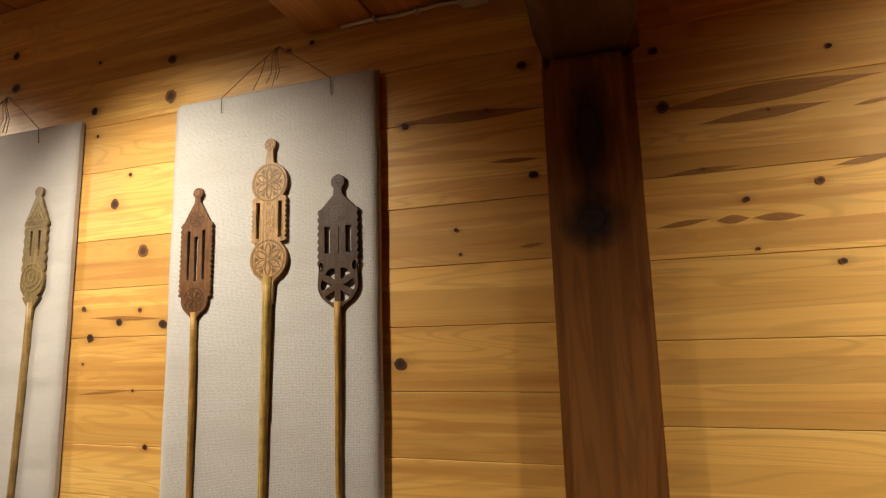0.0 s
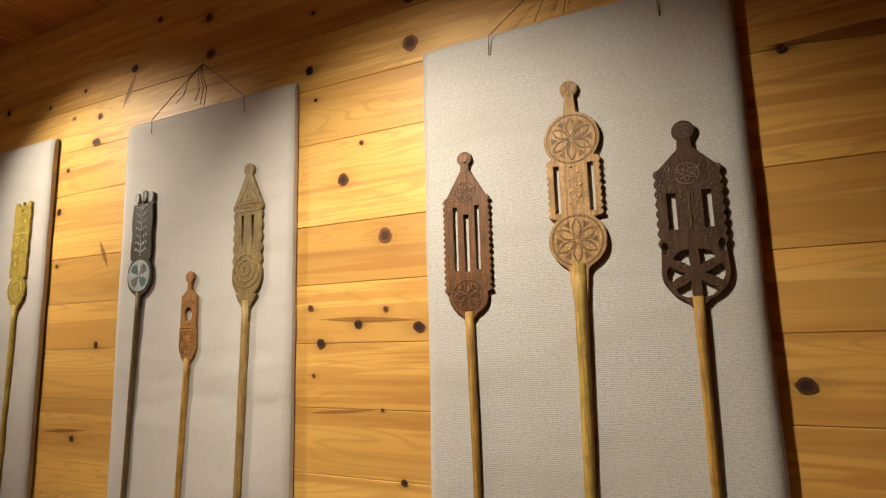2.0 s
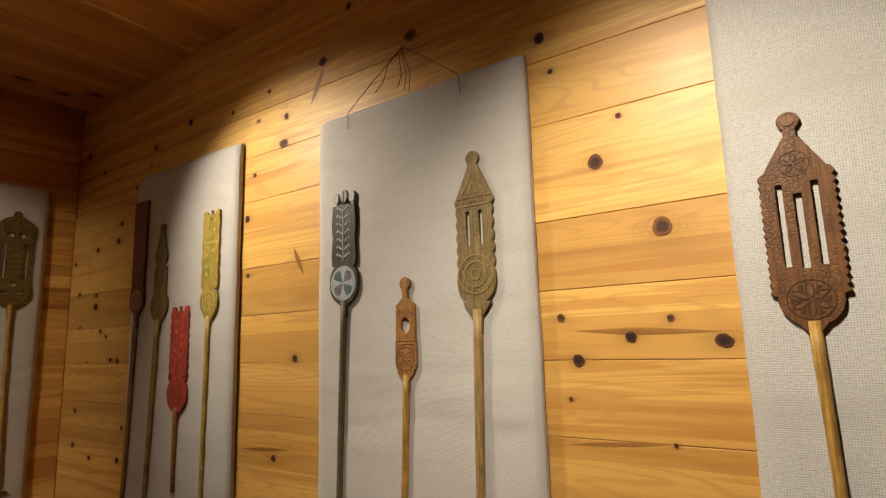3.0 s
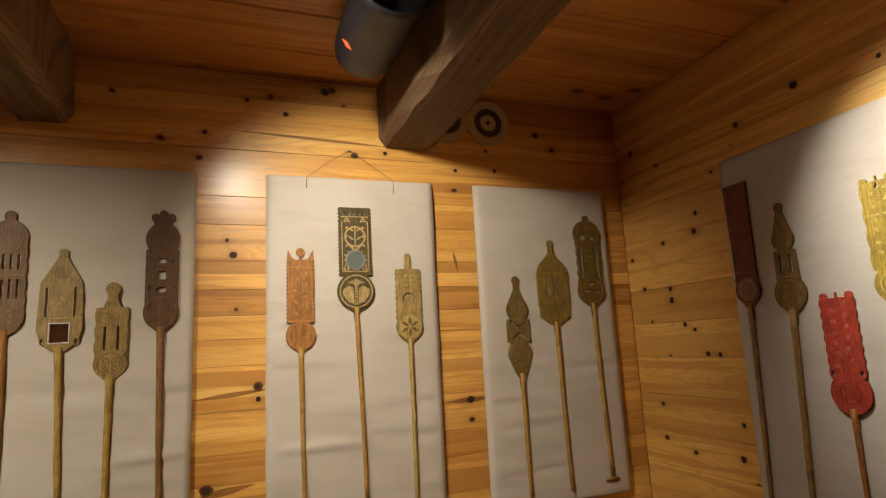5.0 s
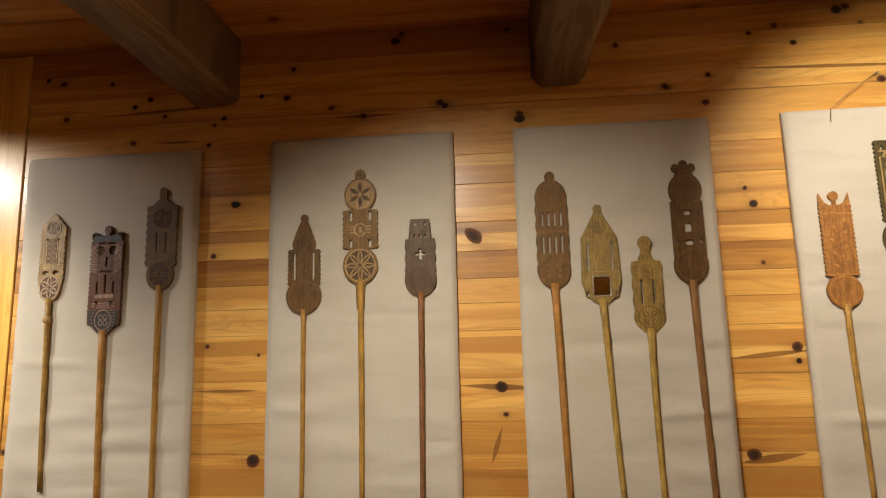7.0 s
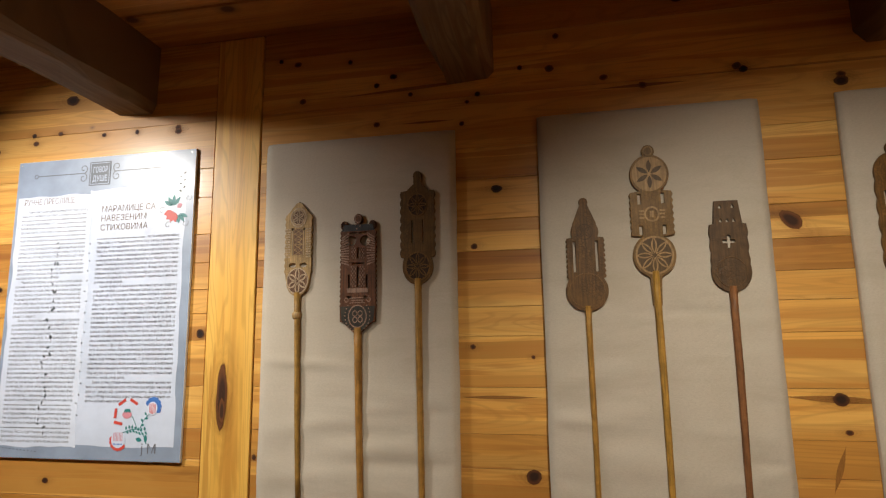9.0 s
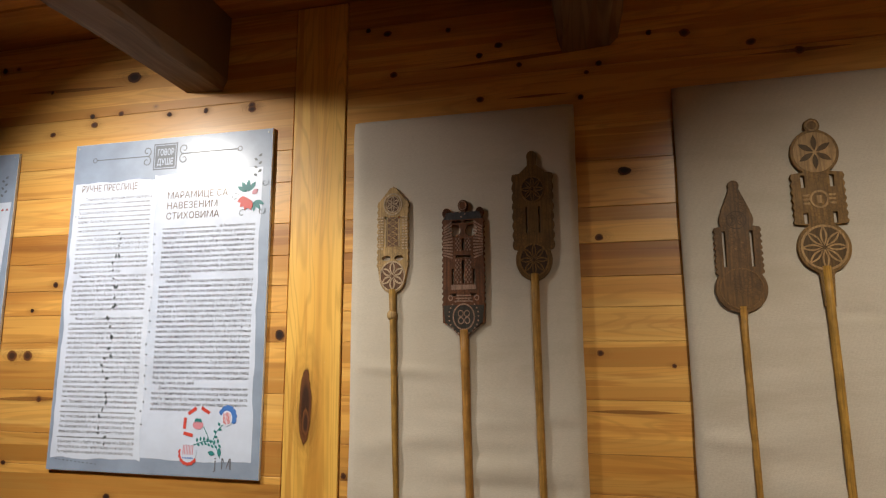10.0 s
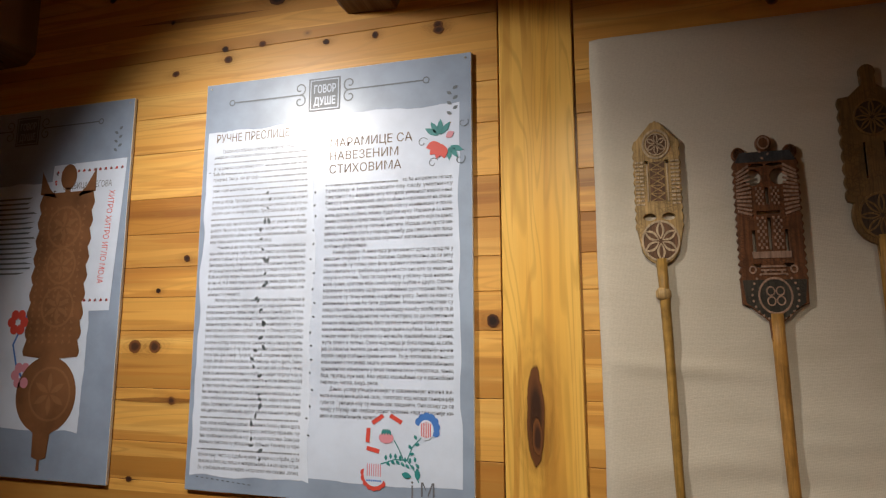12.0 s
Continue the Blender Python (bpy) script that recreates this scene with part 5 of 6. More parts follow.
text_mesh("СТИХОВИМА", 0.029, HEADINK, p1, 0.352, -0.261, Z1, 0.180, "heading")
text_column(LEFT_TEXT, p1, 0.034, 0.298, -0.186, -0.950, Z1)
text_column(RIGHT_TEXT, p1, 0.345, 0.655, -0.292, -0.822, Z1)
# stitches and faded seam of ornaments between the columns
dashes([(0.02 + 0.012 * k, -0.235 - 0.001 * k) for k in range(8)], p1, Z1 + 0.0003, INKGREY)
dashes([(0.03 + 0.012 * k, -0.905) for k in range(9)], p1, Z1 + 0.0003, INKGREY)
dashes([(0.03 + 0.014 * k, -0.968 - 0.001 * k) for k in range(12)], p1, Z1 + 0.0003, INKGREY)
rng = random.Random(4)
for k in range(34):
    yy = -0.30 - 0.019 * k
    flat([petal(0.185 + 0.012 * math.sin(k * 0.8), yy, rng.uniform(0.010, 0.02), rng.uniform(0, 6.28), 0.22)], INKGREY, p1, Z1 + 0.0003, "faded_motif")
for k in range(18):
    flat([petal(0.318 + 0.003 * math.sin(k), -0.30 - 0.033 * k, 0.008, rng.uniform(0, 6.28), 0.25)], INKGREY, p1, Z1 + 0.0003, "faded_motif")


def flower_top(parent, cx, cy, z):
    for a in (0.9, 1.5, 2.1, 2.6):
        flat([petal(cx - 0.005, cy + 0.012, 0.042, a, 0.16)], TEAL, parent, z, "leaf")
    for a in (5.0, 5.6, 6.2):
        flat([petal(cx + 0.018, cy - 0.012, 0.036, a - 0.3, 0.17)], TEAL, parent, z, "leaf")
    for k, a in enumerate((3.4, 3.9, 4.4, 4.9)):
        flat([petal(cx, cy - 0.004, 0.040, a, 0.26)], RED, parent, z + 0.0004 + 0.0002 * k, "petal")
    flat([petal(cx + 0.008, cy + 0.006, 0.026, 0.6, 0.3)], PINK, parent, z + 0.0003, "petal")
    for sx, sy, sg in ((-0.045, 0.0, 1), (0.042, -0.045, -1), (-0.02, -0.05, 1), (0.05, 0.04, -1)):
        stroke(spiral(cx + sx, cy + sy, 0.013, 0.5, 0.9, sg), 0.0016, INKGREY, parent, z + 0.0003, "tendril")


def flower_low(parent, cx, cy, z):
    stem = [(cx - 0.055, cy - 0.030), (cx - 0.02, cy - 0.018), (cx + 0.008, cy - 0.018), (cx + 0.025, cy - 0.04), (cx + 0.034, cy - 0.062)]
    stroke(stem, 0.0022, TEAL, parent, z, "stem")
    stroke([(cx + 0.008, cy - 0.018), (cx + 0.02, cy + 0.01), (cx + 0.04, cy + 0.03)], 0.0022, TEAL, parent, z + 0.0002, "stem")
    stroke([(cx + 0.0, cy - 0.018), (cx - 0.012, cy + 0.006), (cx - 0.022, cy + 0.022)], 0.0022, TEAL, parent, z + 0.0003, "stem")
    for k in range(7):
        x = cx - 0.04 + 0.011 * k
        for sg in (-1, 1):
            flat([petal(x, cy - 0.022 + 0.004 * math.sin(k), 0.014, 1.2 * sg + 0.4, 0.22)], TEAL, parent, z + 0.0004, "leaf")
    for k in range(4):
        flat([petal(cx + 0.012 + 0.006 * k, cy - 0.006 + 0.010 * k, 0.013, 0.2 + 1.9 * (k % 2), 0.25)], TEAL, parent, z + 0.0004, "leaf")
    flat([petal(cx + 0.030, cy - 0.030, 0.030, -1.5, 0.2)], TEAL, parent, z + 0.0005, "leaf")
    flat([petal(cx + 0.020, cy - 0.052, 0.026, 2.9, 0.25)], TEAL, parent, z + 0.0005, "leaf")
    for k in range(7):  # blue bloom with a red heart
        a = -0.4 + 0.5 * k
        flat([circle(cx + 0.052 + 0.021 * math.cos(a), cy + 0.050 + 0.024 * math.sin(a), 0.0085, 12)], BLUE, parent, z + 0.0002 + 0.00005 * k, "petal")
    flat([circle(cx + 0.050, cy + 0.046, 0.017, 18, 0.021)], WHITE, parent, z + 0.0007, "petal")
    for k in range(6):
        flat([rect(cx + 0.040 + 0.004 * k, cy + 0.046, 0.0018, 0.034 - 0.003 * abs(k - 2.5))], RED, parent, z + 0.0010, "stripe")
    for k in range(7):  # striped red bloom
        a = 3.0 + 0.42 * k
        flat([circle(cx - 0.066 + 0.025 * math.cos(a), cy - 0.052 + 0.026 * math.sin(a), 0.0075, 12)], RED, parent, z + 0.0002 + 0.00005 * k, "petal")
    flat([circle(cx - 0.066, cy - 0.050, 0.025, 20, 0.026)], WHITE2, parent, z + 0.0007, "petal")
    for k in range(7):
        flat([rect(cx - 0.082 + 0.005 * k, cy - 0.042, 0.0022, 0.026)], PINK, parent, z + 0.0010, "stripe")
        flat([circle(cx - 0.082 + 0.005 * k, cy - 0.064, 0.0022, 8)], BLUE, parent, z + 0.0010, "dot")
    for px, py, a in ((-0.060, 0.064, 0.6), (-0.018, 0.066, -0.5), (-0.082, 0.030, 1.5), (-0.070, 0.000, -0.2)):
        flat([rect_turned(cx + px, cy + py, 0.030, 0.009, a)], RED, parent, z + 0.0003, "dash")
    flat([circle(cx - 0.040, cy + 0.026, 0.017, 16, 0.012)], PINK, parent, z + 0.0003, "petal")
    for k in range(4):
        flat([petal(cx - 0.050 + 0.007 * k, cy + 0.030, 0.016, 1.3 + 0.2 * k, 0.18)], TEAL, parent, z + 0.0006, "leaf")


flower_top(p1, 0.630, -0.205, Z1)
flower_low(p1, 0.545, -0.885, Z1)
text_mesh("ј М", 0.040, INK, p1, 0.560, -0.975, Z1, None, "signature")
tagged(p1, "grey-blue printed poster with torn white text sheets and embroidered flowers", "poster", "exhibition posters")

p2, Z = poster_base(-5.828, 2.212)
BROWNPRINT = paper("printed_distaff", (0.22, 0.095, 0.04), 0.45, 0.45)
BROWNLIGHT = paper("printed_distaff_light", (0.275, 0.128, 0.056), 0.45, 0.3)
flat([torn(0.02, 0.46, -0.80, -0.215, 8.0)], WHITE2, p2, 0.0087, "torn_sheet")
flat([torn(0.03, 0.60, -0.88, -0.46, 9.0)], WHITE, p2, 0.0089, "torn_sheet")
flat([[(0.425, -0.575), (0.668, -0.570), (0.690, -0.165), (0.445, -0.170)]], WHITE, p2, 0.0093, "embroidered_cloth")
for k in range(26):  # sprig border of the cloth
    u = k / 25
    for x, y, a in ((0.455 + 0.225 * u, -0.195, 0.8), (0.462 - 0.022 * u, -0.20 - 0.345 * u, 2.2), (0.440 + 0.222 * u, -0.548, 0.8)):
        flat([petal(x, y, 0.011, a + (1.3 if k % 2 else 0), 0.25)], RED if k % 3 else INK, p2, 0.0098, "stitch_leaf")
text_mesh("СУДБИЦА ЊЕГОВА", 0.024, INK, p2, 0.480, -0.240, 0.0098, 0.165, "embroidered_text")
t = text_mesh("ХИТРО ХИТРО ИГЛО МОЈА", 0.026, RED, p2, 0.640, -0.250, 0.0098, 0.25, "embroidered_text")
if t:
    t.rotation_euler = (0, 0, radians(-94))
text_mesh("НЕКА", 0.022, INK, p2, 0.462, -0.50, 0.0098, 0.05, "embroidered_text")
prims = [("d", 5, 5), ("s", 27, 88, 13, 9), ("d", 14, 13.5), ("t", -8, 4, 3.2, 4)]
K = 0.0073
shape = [(0.500 + x * K - 0.0004 * (80 - y) * 0.5, -0.89 + y * K) for x, y in outline(prims, -12) if y <= 88]
flat([shape], BROWNPRINT, p2, 0.0100, "printed_distaff")
for sg in (-1, 1):
    flat([[(0.50 + sg * 0.094, -0.25), (0.50 + sg * 0.035, -0.262), (0.50 + sg * 0.062, -0.235), (0.50 + sg * 0.093, -0.185)]], BROWNPRINT, p2, 0.0100, "printed_horn")
flat([circle(0.50, -0.205, 0.027, 22, 0.036)], BROWNPRINT, p2, 0.0101, "printed_knob")
flat([rect(0.50, -0.25, 0.018, 0.03)], BROWNPRINT, p2, 0.0101, "printed_neck")
for cy, r in ((-0.345, 0.058), (-0.45, 0.05), (-0.56, 0.055), (-0.785, 0.07)):
    flat([circle(0.50, cy, r, 28), circle(0.50, cy, r - 0.006, 28)[::-1]], BROWNLIGHT, p2, 0.0105, "printed_ring")
    for k in range(6):
        flat([petal(0.50, cy, r * 0.82, math.pi / 2 + k * math.pi / 3, 0.14)], BROWNLIGHT, p2, 0.0106, "printed_petal")
for r_ in range(22):
    for c_ in range(7):
        yy = -0.285 - 0.0172 * r_
        flat([[(0.425 + 0.0225 * c_ + 0.005 * (r_ % 2) - 0.0007 * r_, yy), (0.435 + 0.0225 * c_ - 0.0007 * r_, yy - 0.007), (0.425 + 0.0225 * c_ - 0.0007 * r_, yy - 0.010)]], BROWNLIGHT, p2, 0.0103, "printed_chip")
for px, py, m_ in ((0.37, -0.60, RED), (0.40, -0.74, PINK)):
    for k in range(6):
        flat([circle(px + 0.022 * math.cos(k * 1.047), py + 0.022 * math.sin(k * 1.047), 0.014, 12)], m_, p2, 0.0096 + 0.0001 * k, "petal")
stroke([(0.44, -0.56), (0.40, -0.58), (0.36, -0.66), (0.38, -0.72), (0.43, -0.78)], 0.006, BLUE, p2, 0.0096, "stem")
rows = random.Random(5)
for k in range(16):
    flat([[(0.06, -0.26 - 0.014 * k), (0.40 - rows.uniform(0, 0.05), -0.26 - 0.014 * k), (0.40 - rows.uniform(0, 0.03), -0.255 - 0.014 * k), (0.06, -0.255 - 0.014 * k)]], INKGREY, p2, 0.0094, "blurred_line")
tagged(p2, "grey-blue printed poster with a photograph of a carved distaff", "poster", "exhibition posters")


# ---- lamps, cables, hanging cords ----
BLACK = plain("black_lamp", (0.012, 0.012, 0.015), 0.5)
GLOW = plain("lamp_glass", (0.9, 0.88, 0.8), 0.3, 0.0, (1.0, 0.88, 0.68), 14.0)
STICKER = plain("orange_sticker", (0.80, 0.13, 0.04), 0.5)
CORD = plain("twine", (0.20, 0.13, 0.07), 0.85)
CABLE = plain("white_cable", (0.62, 0.58, 0.50), 0.5)


def lathe(profile, sides=28):
    """A turned shape about z from (radius, height) pairs."""
    bm = bmesh.new()
    rings = [[bm.verts.new((r * math.cos(2 * math.pi * j / sides), r * math.sin(2 * math.pi * j / sides), z)) for j in range(sides)] for r, z in profile]
    for a, b in zip(rings, rings[1:]):
        for j in range(sides):
            bm.faces.new((a[j], a[(j + 1) % sides], b[(j + 1) % sides], b[j])).smooth = True
    bm.faces.new(rings[0][::-1])
    bm.faces.new(rings[-1])
    bmesh.ops.recalc_face_normals(bm, faces=bm.faces)
    return bm


def spot_lamp(place, aim, r, length, ceiling_z, sticker=False):
    """A black reflector can on a short stem; its open end faces along the beam, just behind the bulb."""
    base = new("spotlight")
    base.location = (place[0], place[1], ceiling_z)
    turn = look(place, aim)
    local = Matrix.Translation((0, 0, place[2] - ceiling_z)) @ turn.to_3x3().to_4x4()
    can = part("lamp_can", lathe([(r * 0.30, length), (r * 0.62, length * 0.96), (r * 0.90, length * 0.72), (r, length * 0.40), (r, 0.03), (r * 0.93, 0.028), (r * 0.88, length * 0.35), (r * 0.5, length * 0.55), (0.004, length * 0.6)]), BLACK, base, "black metal lamp can")
    can.matrix_basis = local
    glass = part("bulb", lathe([(0.004, 0.060), (r * 0.60, 0.056), (r * 0.78, 0.048), (r * 0.78, 0.044), (0.004, 0.044)]), GLOW, base, "glowing lamp glass")
    glass.matrix_basis = local
    part("stem", tube([(0, 0, 0), (0, 0, place[2] - ceiling_z + length * 0.5)], 0.007, 10), BLACK, base)
    part("ceiling_plate", tube([(0, 0, -0.012), (0, 0, 0)], 0.035, 20), BLACK, base)
    return base


for k, (place, aim, watts, colour, angle, edge) in enumerate(LAMPS):
    z = 2.287 if k == 5 else CEIL
    tagged(spot_lamp(place, aim, 0.05, 0.12, z), "small black spotlight fixed under the ceiling", "spotlight", "spotlights")

# round black lamp body hanging beside a beam
base = new("ceiling_lamp")
base.matrix_world = Matrix.Translation((-4.10, -1.215, 2.512)) @ pose(0, 0, 0, 0, 90, 0) @ Matrix.Diagonal((1.08, 1.16, 1.0, 1))
part("housing", lathe([(0.004, -0.085), (0.030, -0.081), (0.055, -0.066), (0.072, -0.042), (0.079, -0.01), (0.081, 0.05), (0.081, 0.30), (0.084, 0.305), (0.084, 0.33), (0.076, 0.332), (0.07, 0.25), (0.004, 0.24)], 40), BLACK, base, "glossy black rounded housing")
st = part("sticker", slab("sticker", [[(-0.012, 0), (0, -0.019), (0.012, 0), (0, 0.019)]], 0.0008), STICKER, base, "small orange diamond sticker")
st.matrix_basis = Matrix.Translation((0.050, -0.0655, 0.10)) @ Vector((0.62, -0.79, 0)).to_track_quat("Z", "X").to_matrix().to_4x4()
part("bracket", tube([(-0.082, 0, 0.10), (-0.075, 0, 0.14), (-0.082, 0, 0.18)], 0.010, 8), BLACK, base)
tagged(base, "black rounded lamp with an orange sticker under the ceiling", "lamp")


def cords(place, half, drop, name_seed, loose=True):
    """Twine from a nail down to two holes in the panel's upper edge, with loose ends."""
    base = new("picture_cord")
    base.matrix_world = place
    r = random.Random(name_seed)
    part("nail", tube([(0, 0, -0.01), (0, 0, 0.022)], 0.0022, 8), METAL, base)
    part("twine", tube([(0, 0, 0.012), (half * 0.5, -drop * 0.48, 0.020), (half, -drop, 0.030), (half + 0.002, -drop - 0.045, 0.0275)], 0.0011, 6), CORD, base)
    part("twine", tube([(0, 0, 0.012), (-half * 0.55, -drop * 0.5, 0.020), (-half, -drop, 0.030), (-half - 0.002, -drop - 0.04, 0.0275)], 0.0011, 6), CORD, base)
    if loose:
        for k in range(4):
            x = r.uniform(-0.5, 0.2) * half
            part("loose_end", tube([(0, 0.002, 0.012), (x * 0.45, -drop * 0.25, 0.024), (x * 0.8 + 0.006, -drop * 0.6, 0.022), (x, -drop * r.uniform(0.75, 1.0), 0.028)], 0.001, 6), CORD, base)
    return tagged(base, "brown twine hanging a linen panel from a nail", "cord", "hanging cords")


cords(on_a(-1.742, 2.262), 0.16, 0.122, 1)
cords(on_a(-2.735, 2.288), 0.17, 0.132, 2)
cords(on_b(-1.187, 2.338), 0.155, 0.114, 3, False)

# two painted wooden discs near the ceiling
PALE, RINGDARK = plain("pale_wood_disc", (0.50, 0.36, 0.20), 0.6), plain("dark_ring", (0.045, 0.032, 0.026), 0.6)
for yc in (-0.622, -0.800):
    base = new("wooden_disc")
    base.matrix_world = on_b(yc, 2.494, 0.001)
    part("disc", slab("disc", [circle(0, 0, 0.094, 40)], 0.016, 0.003), PALE, base)
    part("painted_ring", slab("ring", [circle(0, 0, 0.060, 36), circle(0, 0, 0.034, 36)[::-1]], 0.002, 0.0004, 0.0152), RINGDARK, base, "dark painted ring")
    part("centre", slab("dot", [circle(0, 0, 0.0085, 18)], 0.003, 0.0004, 0.0152), RINGDARK, base)
    tagged(base, "round pale wooden disc with a dark painted ring", "disc", "wooden discs on wall")

# cable clipped along the loft boards
base = new("cable")
base.location = (-1.56, -0.012, 2.278)
part("wire", tube([(0, 0, 0), (0.08, -0.001, 0.0005), (0.16, 0, -0.003), (0.25, -0.001, 0.001), (0.34, 0, -0.004), (0.42, -0.012, -0.006), (0.47, -0.02, 0.002)], 0.0042, 8), CABLE, base)
for x in (0.09, 0.20, 0.31):
    part("clip", box(x - 0.004, x + 0.004, -0.008, 0.011, -0.007, 0.008, 0.001), CABLE, base)
tagged(base, "white electric cable clipped under the boards", "cable")
base = new("junction_box")
base.location = (-1.215, -0.035, 2.286)
part("cover", box(-0.035, 0.035, -0.03, 0.03, -0.028, 0, 0.006, 2), CABLE, base)
part("cap", tube([(0, 0, -0.034), (0, 0, -0.027)], 0.018, 16), CABLE, base)
tagged(base, "small white electric junction box under the boards", "junction box")


# ---- wall boards and knots ----
ROWS_A = [1.25, 1.39, 1.53, 1.663, 1.80, 2.00, 2.14, 2.28, 2.43]
ROWS_A2 = [1.17, 1.328, 1.488, 1.644, 1.81, 1.98, 2.13, 2.29, 2.44]
ROWS_B = [1.105, 1.228, 1.32, 1.447, 1.589, 1.673, 1.75, 1.836, 1.93, 2.053, 2.151, 2.316, 2.508]


def boards(wall, along, lo, hi, seams, seed):
    """Planks of uneven widths with eased edges over the wall's core."""
    rng = random.Random(seed)
    low = []
    z = 0.004
    while z < seams[0] - 0.08:
        low.append(z)
        z += 0.14
    edges = low + seams + [CEIL - 0.001]
    for z0, z1 in zip(edges, edges[1:]):
        h = z1 - z0
        if along == "x":
            bm = box(0, hi - lo - 0.001, 0.0, 0.0175, 0.0004, h - 0.0004, 0.0011)
            place = (lo, rng.uniform(0, 0.0009), z0)
        else:
            bm = box(-0.0175, 0.0, 0, hi - lo - 0.001, 0.0004, h - 0.0004, 0.0011)
            place = (WALL_X - rng.uniform(0, 0.0009), lo, z0)
        o = part("plank", bm, PINE_X if along == "x" else PINE_Y, wall)
        o.location = place


boards(wall_north, "x", WALL_X, -1.071, ROWS_A, 1)
boards(wall_north, "x", -0.884, ROOM_X, ROWS_A2, 2)
boards(wall_west, "y", ROOM_Y, -4.1405, ROWS_B, 3)
boards(wall_west, "y", -3.9715, 0.0, ROWS_B, 4)

# knots: along the wall, up, radius
KNOTS_A = [
    (-2.72, 2.32, 0.029), (-2.38, 2.19, 0.022), (-3.03, 2.35, 0.019), (-2.93, 2.48, 0.017), (-3.18, 2.23, 0.018),
    (-3.19, 2.15, 0.025), (-3.32, 2.08, 0.015), (-3.35, 1.95, 0.016), (-3.34, 1.78, 0.014), (-3.13, 1.54, 0.014),
    (-3.21, 1.28, 0.015), (-2.37, 1.61, 0.011), (-2.24, 1.57, 0.013), (-2.17, 1.60, 0.010), (-2.09, 1.56, 0.019),
    (-2.36, 1.46, 0.008), (-2.18, 1.39, 0.007), (-2.23, 1.98, 0.011), (-2.36, 2.11, 0.010), (-2.13, 1.25, 0.015),
    (-3.68, 2.34, 0.017), (-3.26, 2.33, 0.014), (-3.44, 2.31, 0.011), (-1.65, 2.26, 0.011), (-2.37, 2.34, 0.010),
    (-2.73, 2.43, 0.020), (-1.27, 1.69, 0.010), (-1.28, 1.74, 0.009), (-1.14, 1.56, 0.010), (-0.69, 1.66, 0.010),
    (-0.65, 1.92, 0.011), (-0.77, 1.82, 0.010),
]
KNOTS_A2 = [
    (-0.78, 1.21, 0.012), (-0.84, 2.08, 0.019), (-0.58, 1.54, 0.008), (-1.12, 2.10, 0.023), (-0.83, 1.96, 0.024),
    (-2.10, 2.19, 0.027), (-2.28, 1.90, 0.022), (-2.17, 1.76, 0.022), (-1.16, 1.49, 0.019), (-4.41, 1.67, 0.010),
    (-4.19, 1.63, 0.012), (-4.09, 1.54, 0.012), (-4.05, 1.20, 0.018), (-4.30, 1.97, 0.013), (-4.29, 1.79, 0.013),
    (-4.49, 1.93, 0.012), (-3.90, 2.30, 0.016), (-0.58, 1.77, 0.018), (-0.83, 1.55, 0.022), (-0.66, 1.37, 0.020),
    (-0.56, 1.62, 0.017), (-0.54, 2.03, 0.014), (-1.31, 1.59, 0.013), (-1.42, 1.45, 0.016), (-0.70, 1.75, 0.014),
    (-1.40, 2.00, 0.012), (-2.10, 2.30, 0.020), (-1.10, 1.85, 0.015), (-4.03, 1.31, 0.013), (-2.34, 1.53, 0.017),
]
KNOTS_B = [
    (-2.51, 2.32, 0.016), (-2.27, 2.26, 0.021), (-1.27, 2.56, 0.022), (-1.41, 2.46, 0.013), (-1.54, 2.50, 0.010),
    (-2.36, 1.42, 0.035), (-1.50, 1.52, 0.023), (-1.50, 1.48, 0.017), (-0.77, 2.29, 0.013), (-0.78, 2.21, 0.013),
    (-0.76, 1.42, 0.038), (-0.76, 1.35, 0.015), (-1.05, 2.34, 0.013), (-3.85, 2.48, 0.013), (-3.58, 2.38, 0.014),
    (-3.47, 2.34, 0.014), (-3.26, 2.32, 0.012), (-3.83, 2.35, 0.014), (-3.58, 2.25, 0.015), (-3.02, 2.48, 0.016),
    (-2.65, 2.58, 0.014), (-2.30, 2.57, 0.015), (-3.28, 1.85, 0.014), (-3.21, 2.02, 0.021), (-3.29, 1.56, 0.013),
    (-3.12, 1.53, 0.010), (-3.13, 1.21, 0.027), (-2.35, 1.34, 0.013), (-1.60, 2.00, 0.010), (-1.58, 1.95, 0.017),
    (-1.57, 1.77, 0.013), (-1.65, 1.22, 0.033),
]
KNOTS_B2 = [
    (-4.71, 2.44, 0.034), (-4.28, 2.29, 0.016), (-4.57, 2.30, 0.013), (-4.75, 2.32, 0.013), (-4.86, 2.32, 0.013),
    (-5.01, 2.27, 0.015), (-5.03, 2.42, 0.010), (-5.24, 2.52, 0.019), (-3.96, 1.24, 0.014), (-4.94, 1.77, 0.013),
    (-4.96, 1.42, 0.016), (-5.08, 1.55, 0.024), (-5.02, 1.55, 0.020), (-5.07, 1.23, 0.013), (-4.85, 2.29, 0.014),
    (-4.16, 1.61, 0.022), (-4.44, 2.30, 0.014), (-5.02, 1.69, 0.009), (-1.69, 2.28, 0.016), (-2.78, 2.30, 0.014),
    (-1.81, 2.34, 0.016), (-3.31, 2.23, 0.010), (-4.69, 1.15, 0.014), (-4.62, 1.48, 0.012),
]
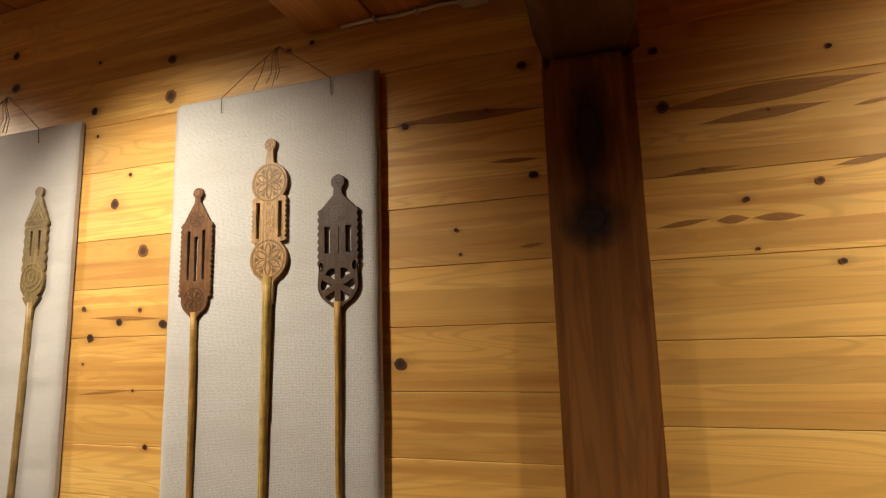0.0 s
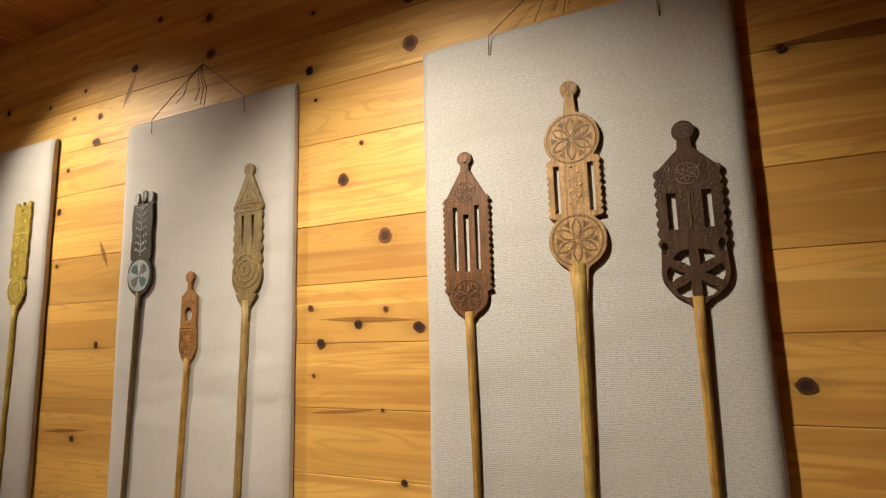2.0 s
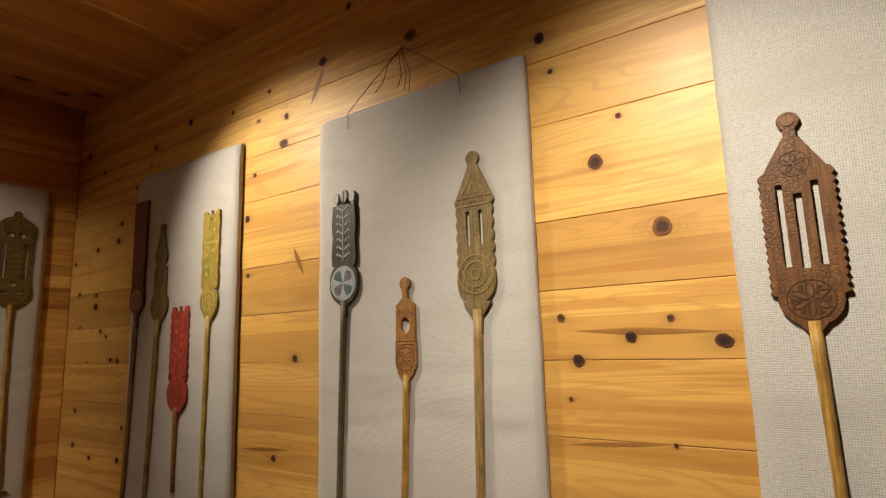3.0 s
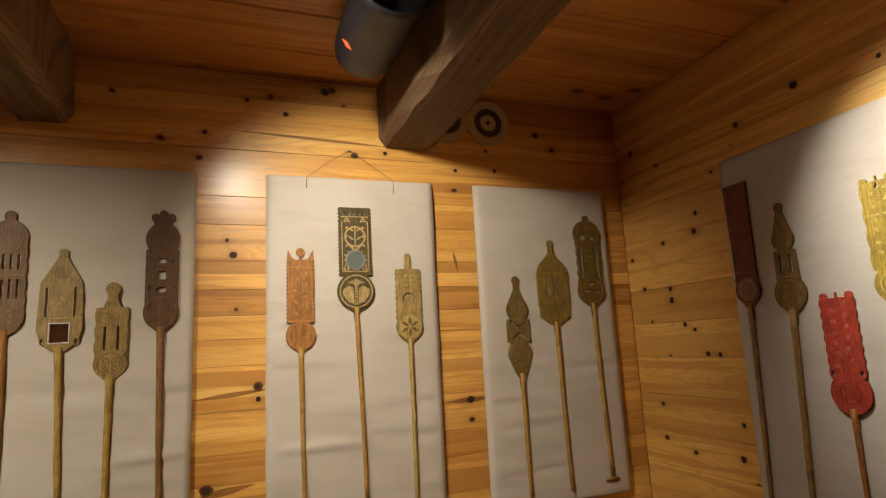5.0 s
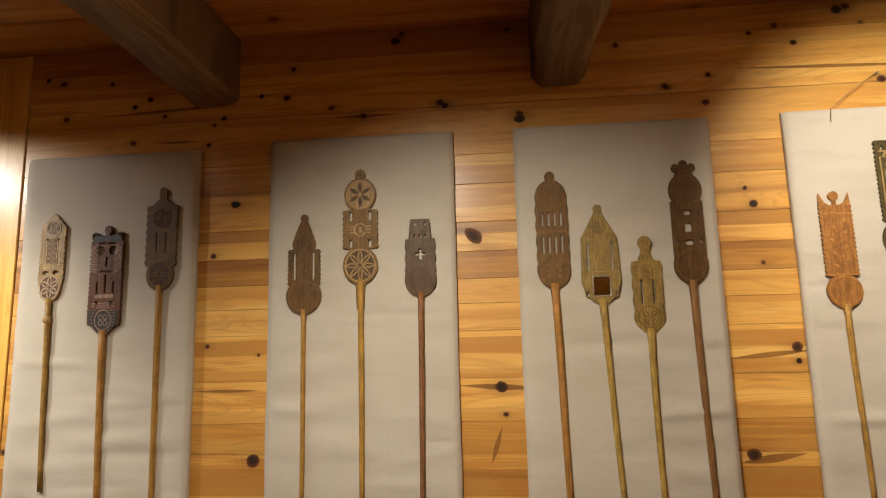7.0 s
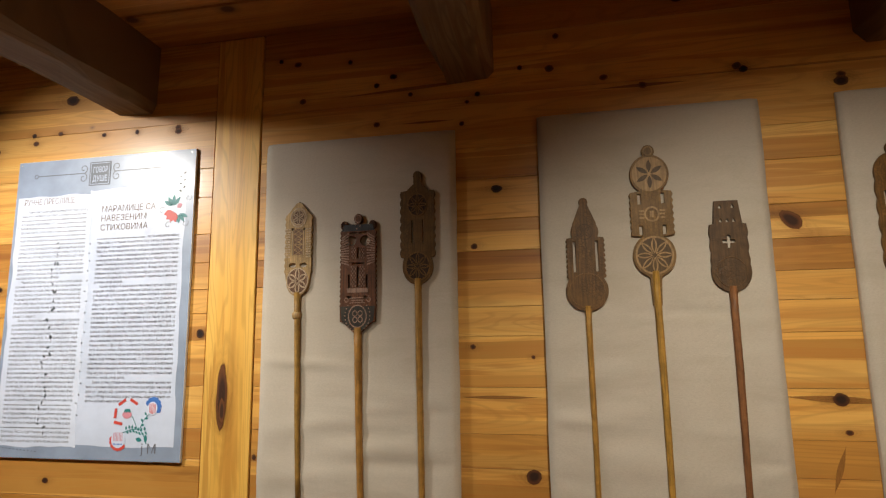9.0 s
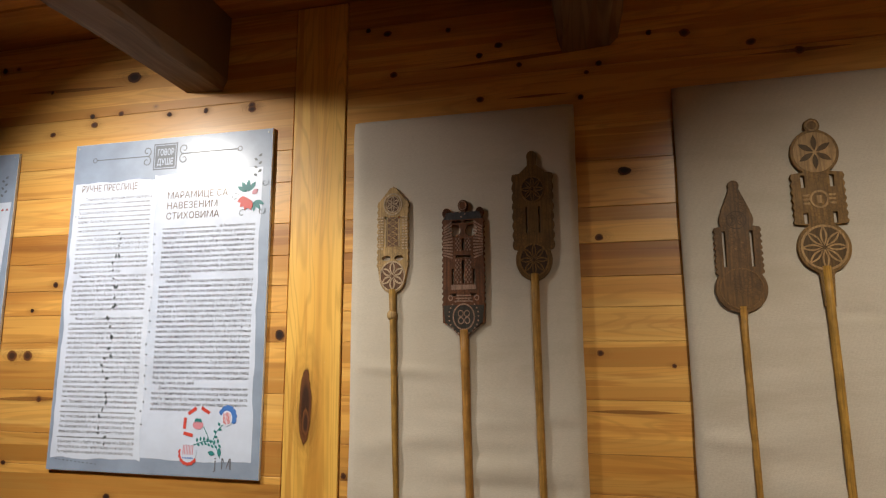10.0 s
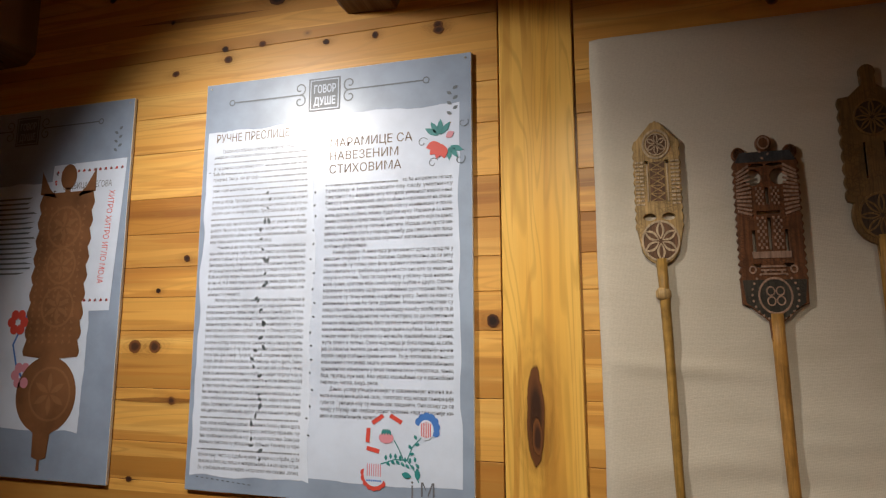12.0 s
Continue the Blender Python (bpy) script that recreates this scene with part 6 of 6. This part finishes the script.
KNOTS_A3 = [
    (-0.536, 2.03, 0.01), (-0.844, 2.079, 0.014), (-0.835, 1.955, 0.018), (-0.648, 1.921, 0.006), (-0.771, 1.818, 0.006),
    (-0.578, 1.773, 0.013), (-0.702, 1.75, 0.01), (-0.691, 1.654, 0.006), (-0.558, 1.622, 0.009), (-1.397, 1.995, 0.012),
    (-1.201, 2.006, 0.008), (-1.103, 1.846, 0.013), (-1.281, 1.74, 0.008), (-1.273, 1.685, 0.007), (-1.117, 2.099, 0.013),
]
high = random.Random(31)
KNOTS_HIGH = [(-4.3 + 4.1 * (k + high.uniform(0.1, 0.9)) / 24, high.uniform(2.27, 2.57), high.uniform(0.010, 0.019)) for k in range(24)]
KNOTS_CORNER = [(high.uniform(-4.45, -4.02), 1.1 + 0.115 * (k + high.uniform(0, 1)), high.uniform(0.012, 0.019)) for k in range(12)]
bm = bmesh.new()
bmesh.ops.create_circle(bm, cap_ends=True, segments=20, radius=1.0)
knot_me = bpy.data.meshes.new("knot")
bm.to_mesh(knot_me)
bm.free()
knot_me.materials.append(KNOT)
rng = random.Random(12)
n = 0
for wall, on, lists in ((wall_north, on_a, ([k for k in KNOTS_A + KNOTS_A2 if k[0] < -1.36], KNOTS_A3, KNOTS_CORNER)), (wall_west, on_b, (KNOTS_B, KNOTS_B2, KNOTS_HIGH))):
    for lst in lists:
        for s, z, r in lst:
            n += 1
            r = min(r, 0.026) * rng.uniform(0.66, 0.98)
            m = on(s, z, 0.0012 + 0.00005 * (n % 7)) @ pose(0, 0, 0, 0, 0, rng.uniform(-9, 9)) @ Matrix.Diagonal((r * 3.6 * rng.uniform(0.85, 1.25), r * 1.75 * rng.uniform(0.9, 1.15), 1, 1))
            share("knot", knot_me, wall, m)
for par, m in ((post_b, on_b(-4.073, 1.415, 0.0045) @ Matrix.Diagonal((0.080, 0.235, 1, 1))), (post_b, on_b(-4.071, 1.375, 0.005) @ Matrix.Diagonal((0.045, 0.09, 1, 1)))):
    share("knot", knot_me, par, m)
STREAKS = [  # heartwood lenses: wall, along, up, half length, half height, tilt
    (wall_west, on_b, -2.38, 1.25, 0.06, 0.012, 72), (wall_west, on_b, -0.79, 1.93, 0.05, 0.010, -78), (wall_north, on_a, -3.05, 2.285, 0.06, 0.014, 62),
    (wall_north, on_a, -3.12, 1.80, 0.05, 0.013, -62), (wall_north, on_a, -2.28, 1.385, 0.10, 0.006, 4),
    (wall_west, on_b, -1.30, 2.375, 0.32, 0.009, -2), (wall_west, on_b, -3.45, 2.36, 0.26, 0.009, 2), (wall_west, on_b, -3.22, 1.42, 0.12, 0.008, 0), (wall_west, on_b, -1.58, 1.50, 0.13, 0.012, 5),
    (wall_west, on_b, -3.42, 2.245, 0.09, 0.006, 0), (wall_west, on_b, -2.78, 2.30, 0.13, 0.008, 0), (wall_west, on_b, -0.76, 1.42, 0.12, 0.014, 2), (wall_west, on_b, -2.36, 1.42, 0.14, 0.014, -3),
    (wall_west, on_b, -5.00, 1.42, 0.16, 0.010, 1), (wall_west, on_b, -4.95, 2.42, 0.22, 0.010, -2), (wall_west, on_b, -1.60, 1.21, 0.10, 0.018, 8), (wall_north, on_a, -2.22, 1.58, 0.13, 0.009, -2), (wall_north, on_a, -3.25, 1.30, 0.11, 0.008, 3),
    (wall_north, on_a, -0.659, 1.915, 0.119, 0.018, 3),
    (wall_north, on_a, -0.772, 1.815, 0.072, 0.009, 2),
    (wall_north, on_a, -0.654, 1.956, 0.202, 0.030, 2),
    (wall_north, on_a, -0.502, 1.804, 0.054, 0.010, 7),
    (wall_north, on_a, -1.251, 2.000, 0.179, 0.021, -2),
    (wall_north, on_a, -1.143, 1.883, 0.062, 0.008, -2),
    (wall_north, on_a, -1.115, 1.694, 0.031, 0.006, 5),
    (wall_north, on_a, -0.816, 1.713, 0.051, 0.009, 6),
    (wall_north, on_a, -0.728, 1.714, 0.030, 0.013, 0),
    (wall_north, on_a, -0.652, 1.712, 0.046, 0.012, -2),
    (wall_north, on_a, -0.477, 1.911, 0.036, 0.006, 6),
]
bm = bmesh.new()
bm.faces.new([bm.verts.new((x, y, 0)) for x, y in [(-1 + k / 8, -((1 - (k / 8 - 1) ** 2) ** 1.6)) for k in range(17)] + [(1 - k / 8, (1 - (1 - k / 8) ** 2) ** 1.6) for k in range(1, 16)]])
lens_me = bpy.data.meshes.new("heartwood_streak")
bm.to_mesh(lens_me)
bm.free()
lens_me.materials.append(STREAK)
for k, (wall, on, s, z, a, b, turn) in enumerate(STREAKS):
    share("heartwood_streak", lens_me, wall, on(s, z, 0.0010 + 0.00001 * k) @ pose(0, 0, 0, 0, 0, turn) @ Matrix.Diagonal((a, b * 0.62, 1, 1)))
share("dark_streak", knot_me, wall_west, on_b(-2.43, 1.885, 0.0017) @ pose(0, 0, 0, 0, 0, -42) @ Matrix.Diagonal((0.14, 0.048, 1, 1)))
me = knot_me.copy()
me.materials[0] = SMUDGE
share("resin_stain", me, post_a, on_a(-0.985, 1.725, 0.0535) @ Matrix.Diagonal((0.078, 0.075, 1, 1)))
# tall dark streak up the middle of the post's upper part
share("resin_stain", me, post_a, on_a(-0.982, 1.90, 0.0537) @ Matrix.Diagonal((0.060, 0.20, 1, 1)))
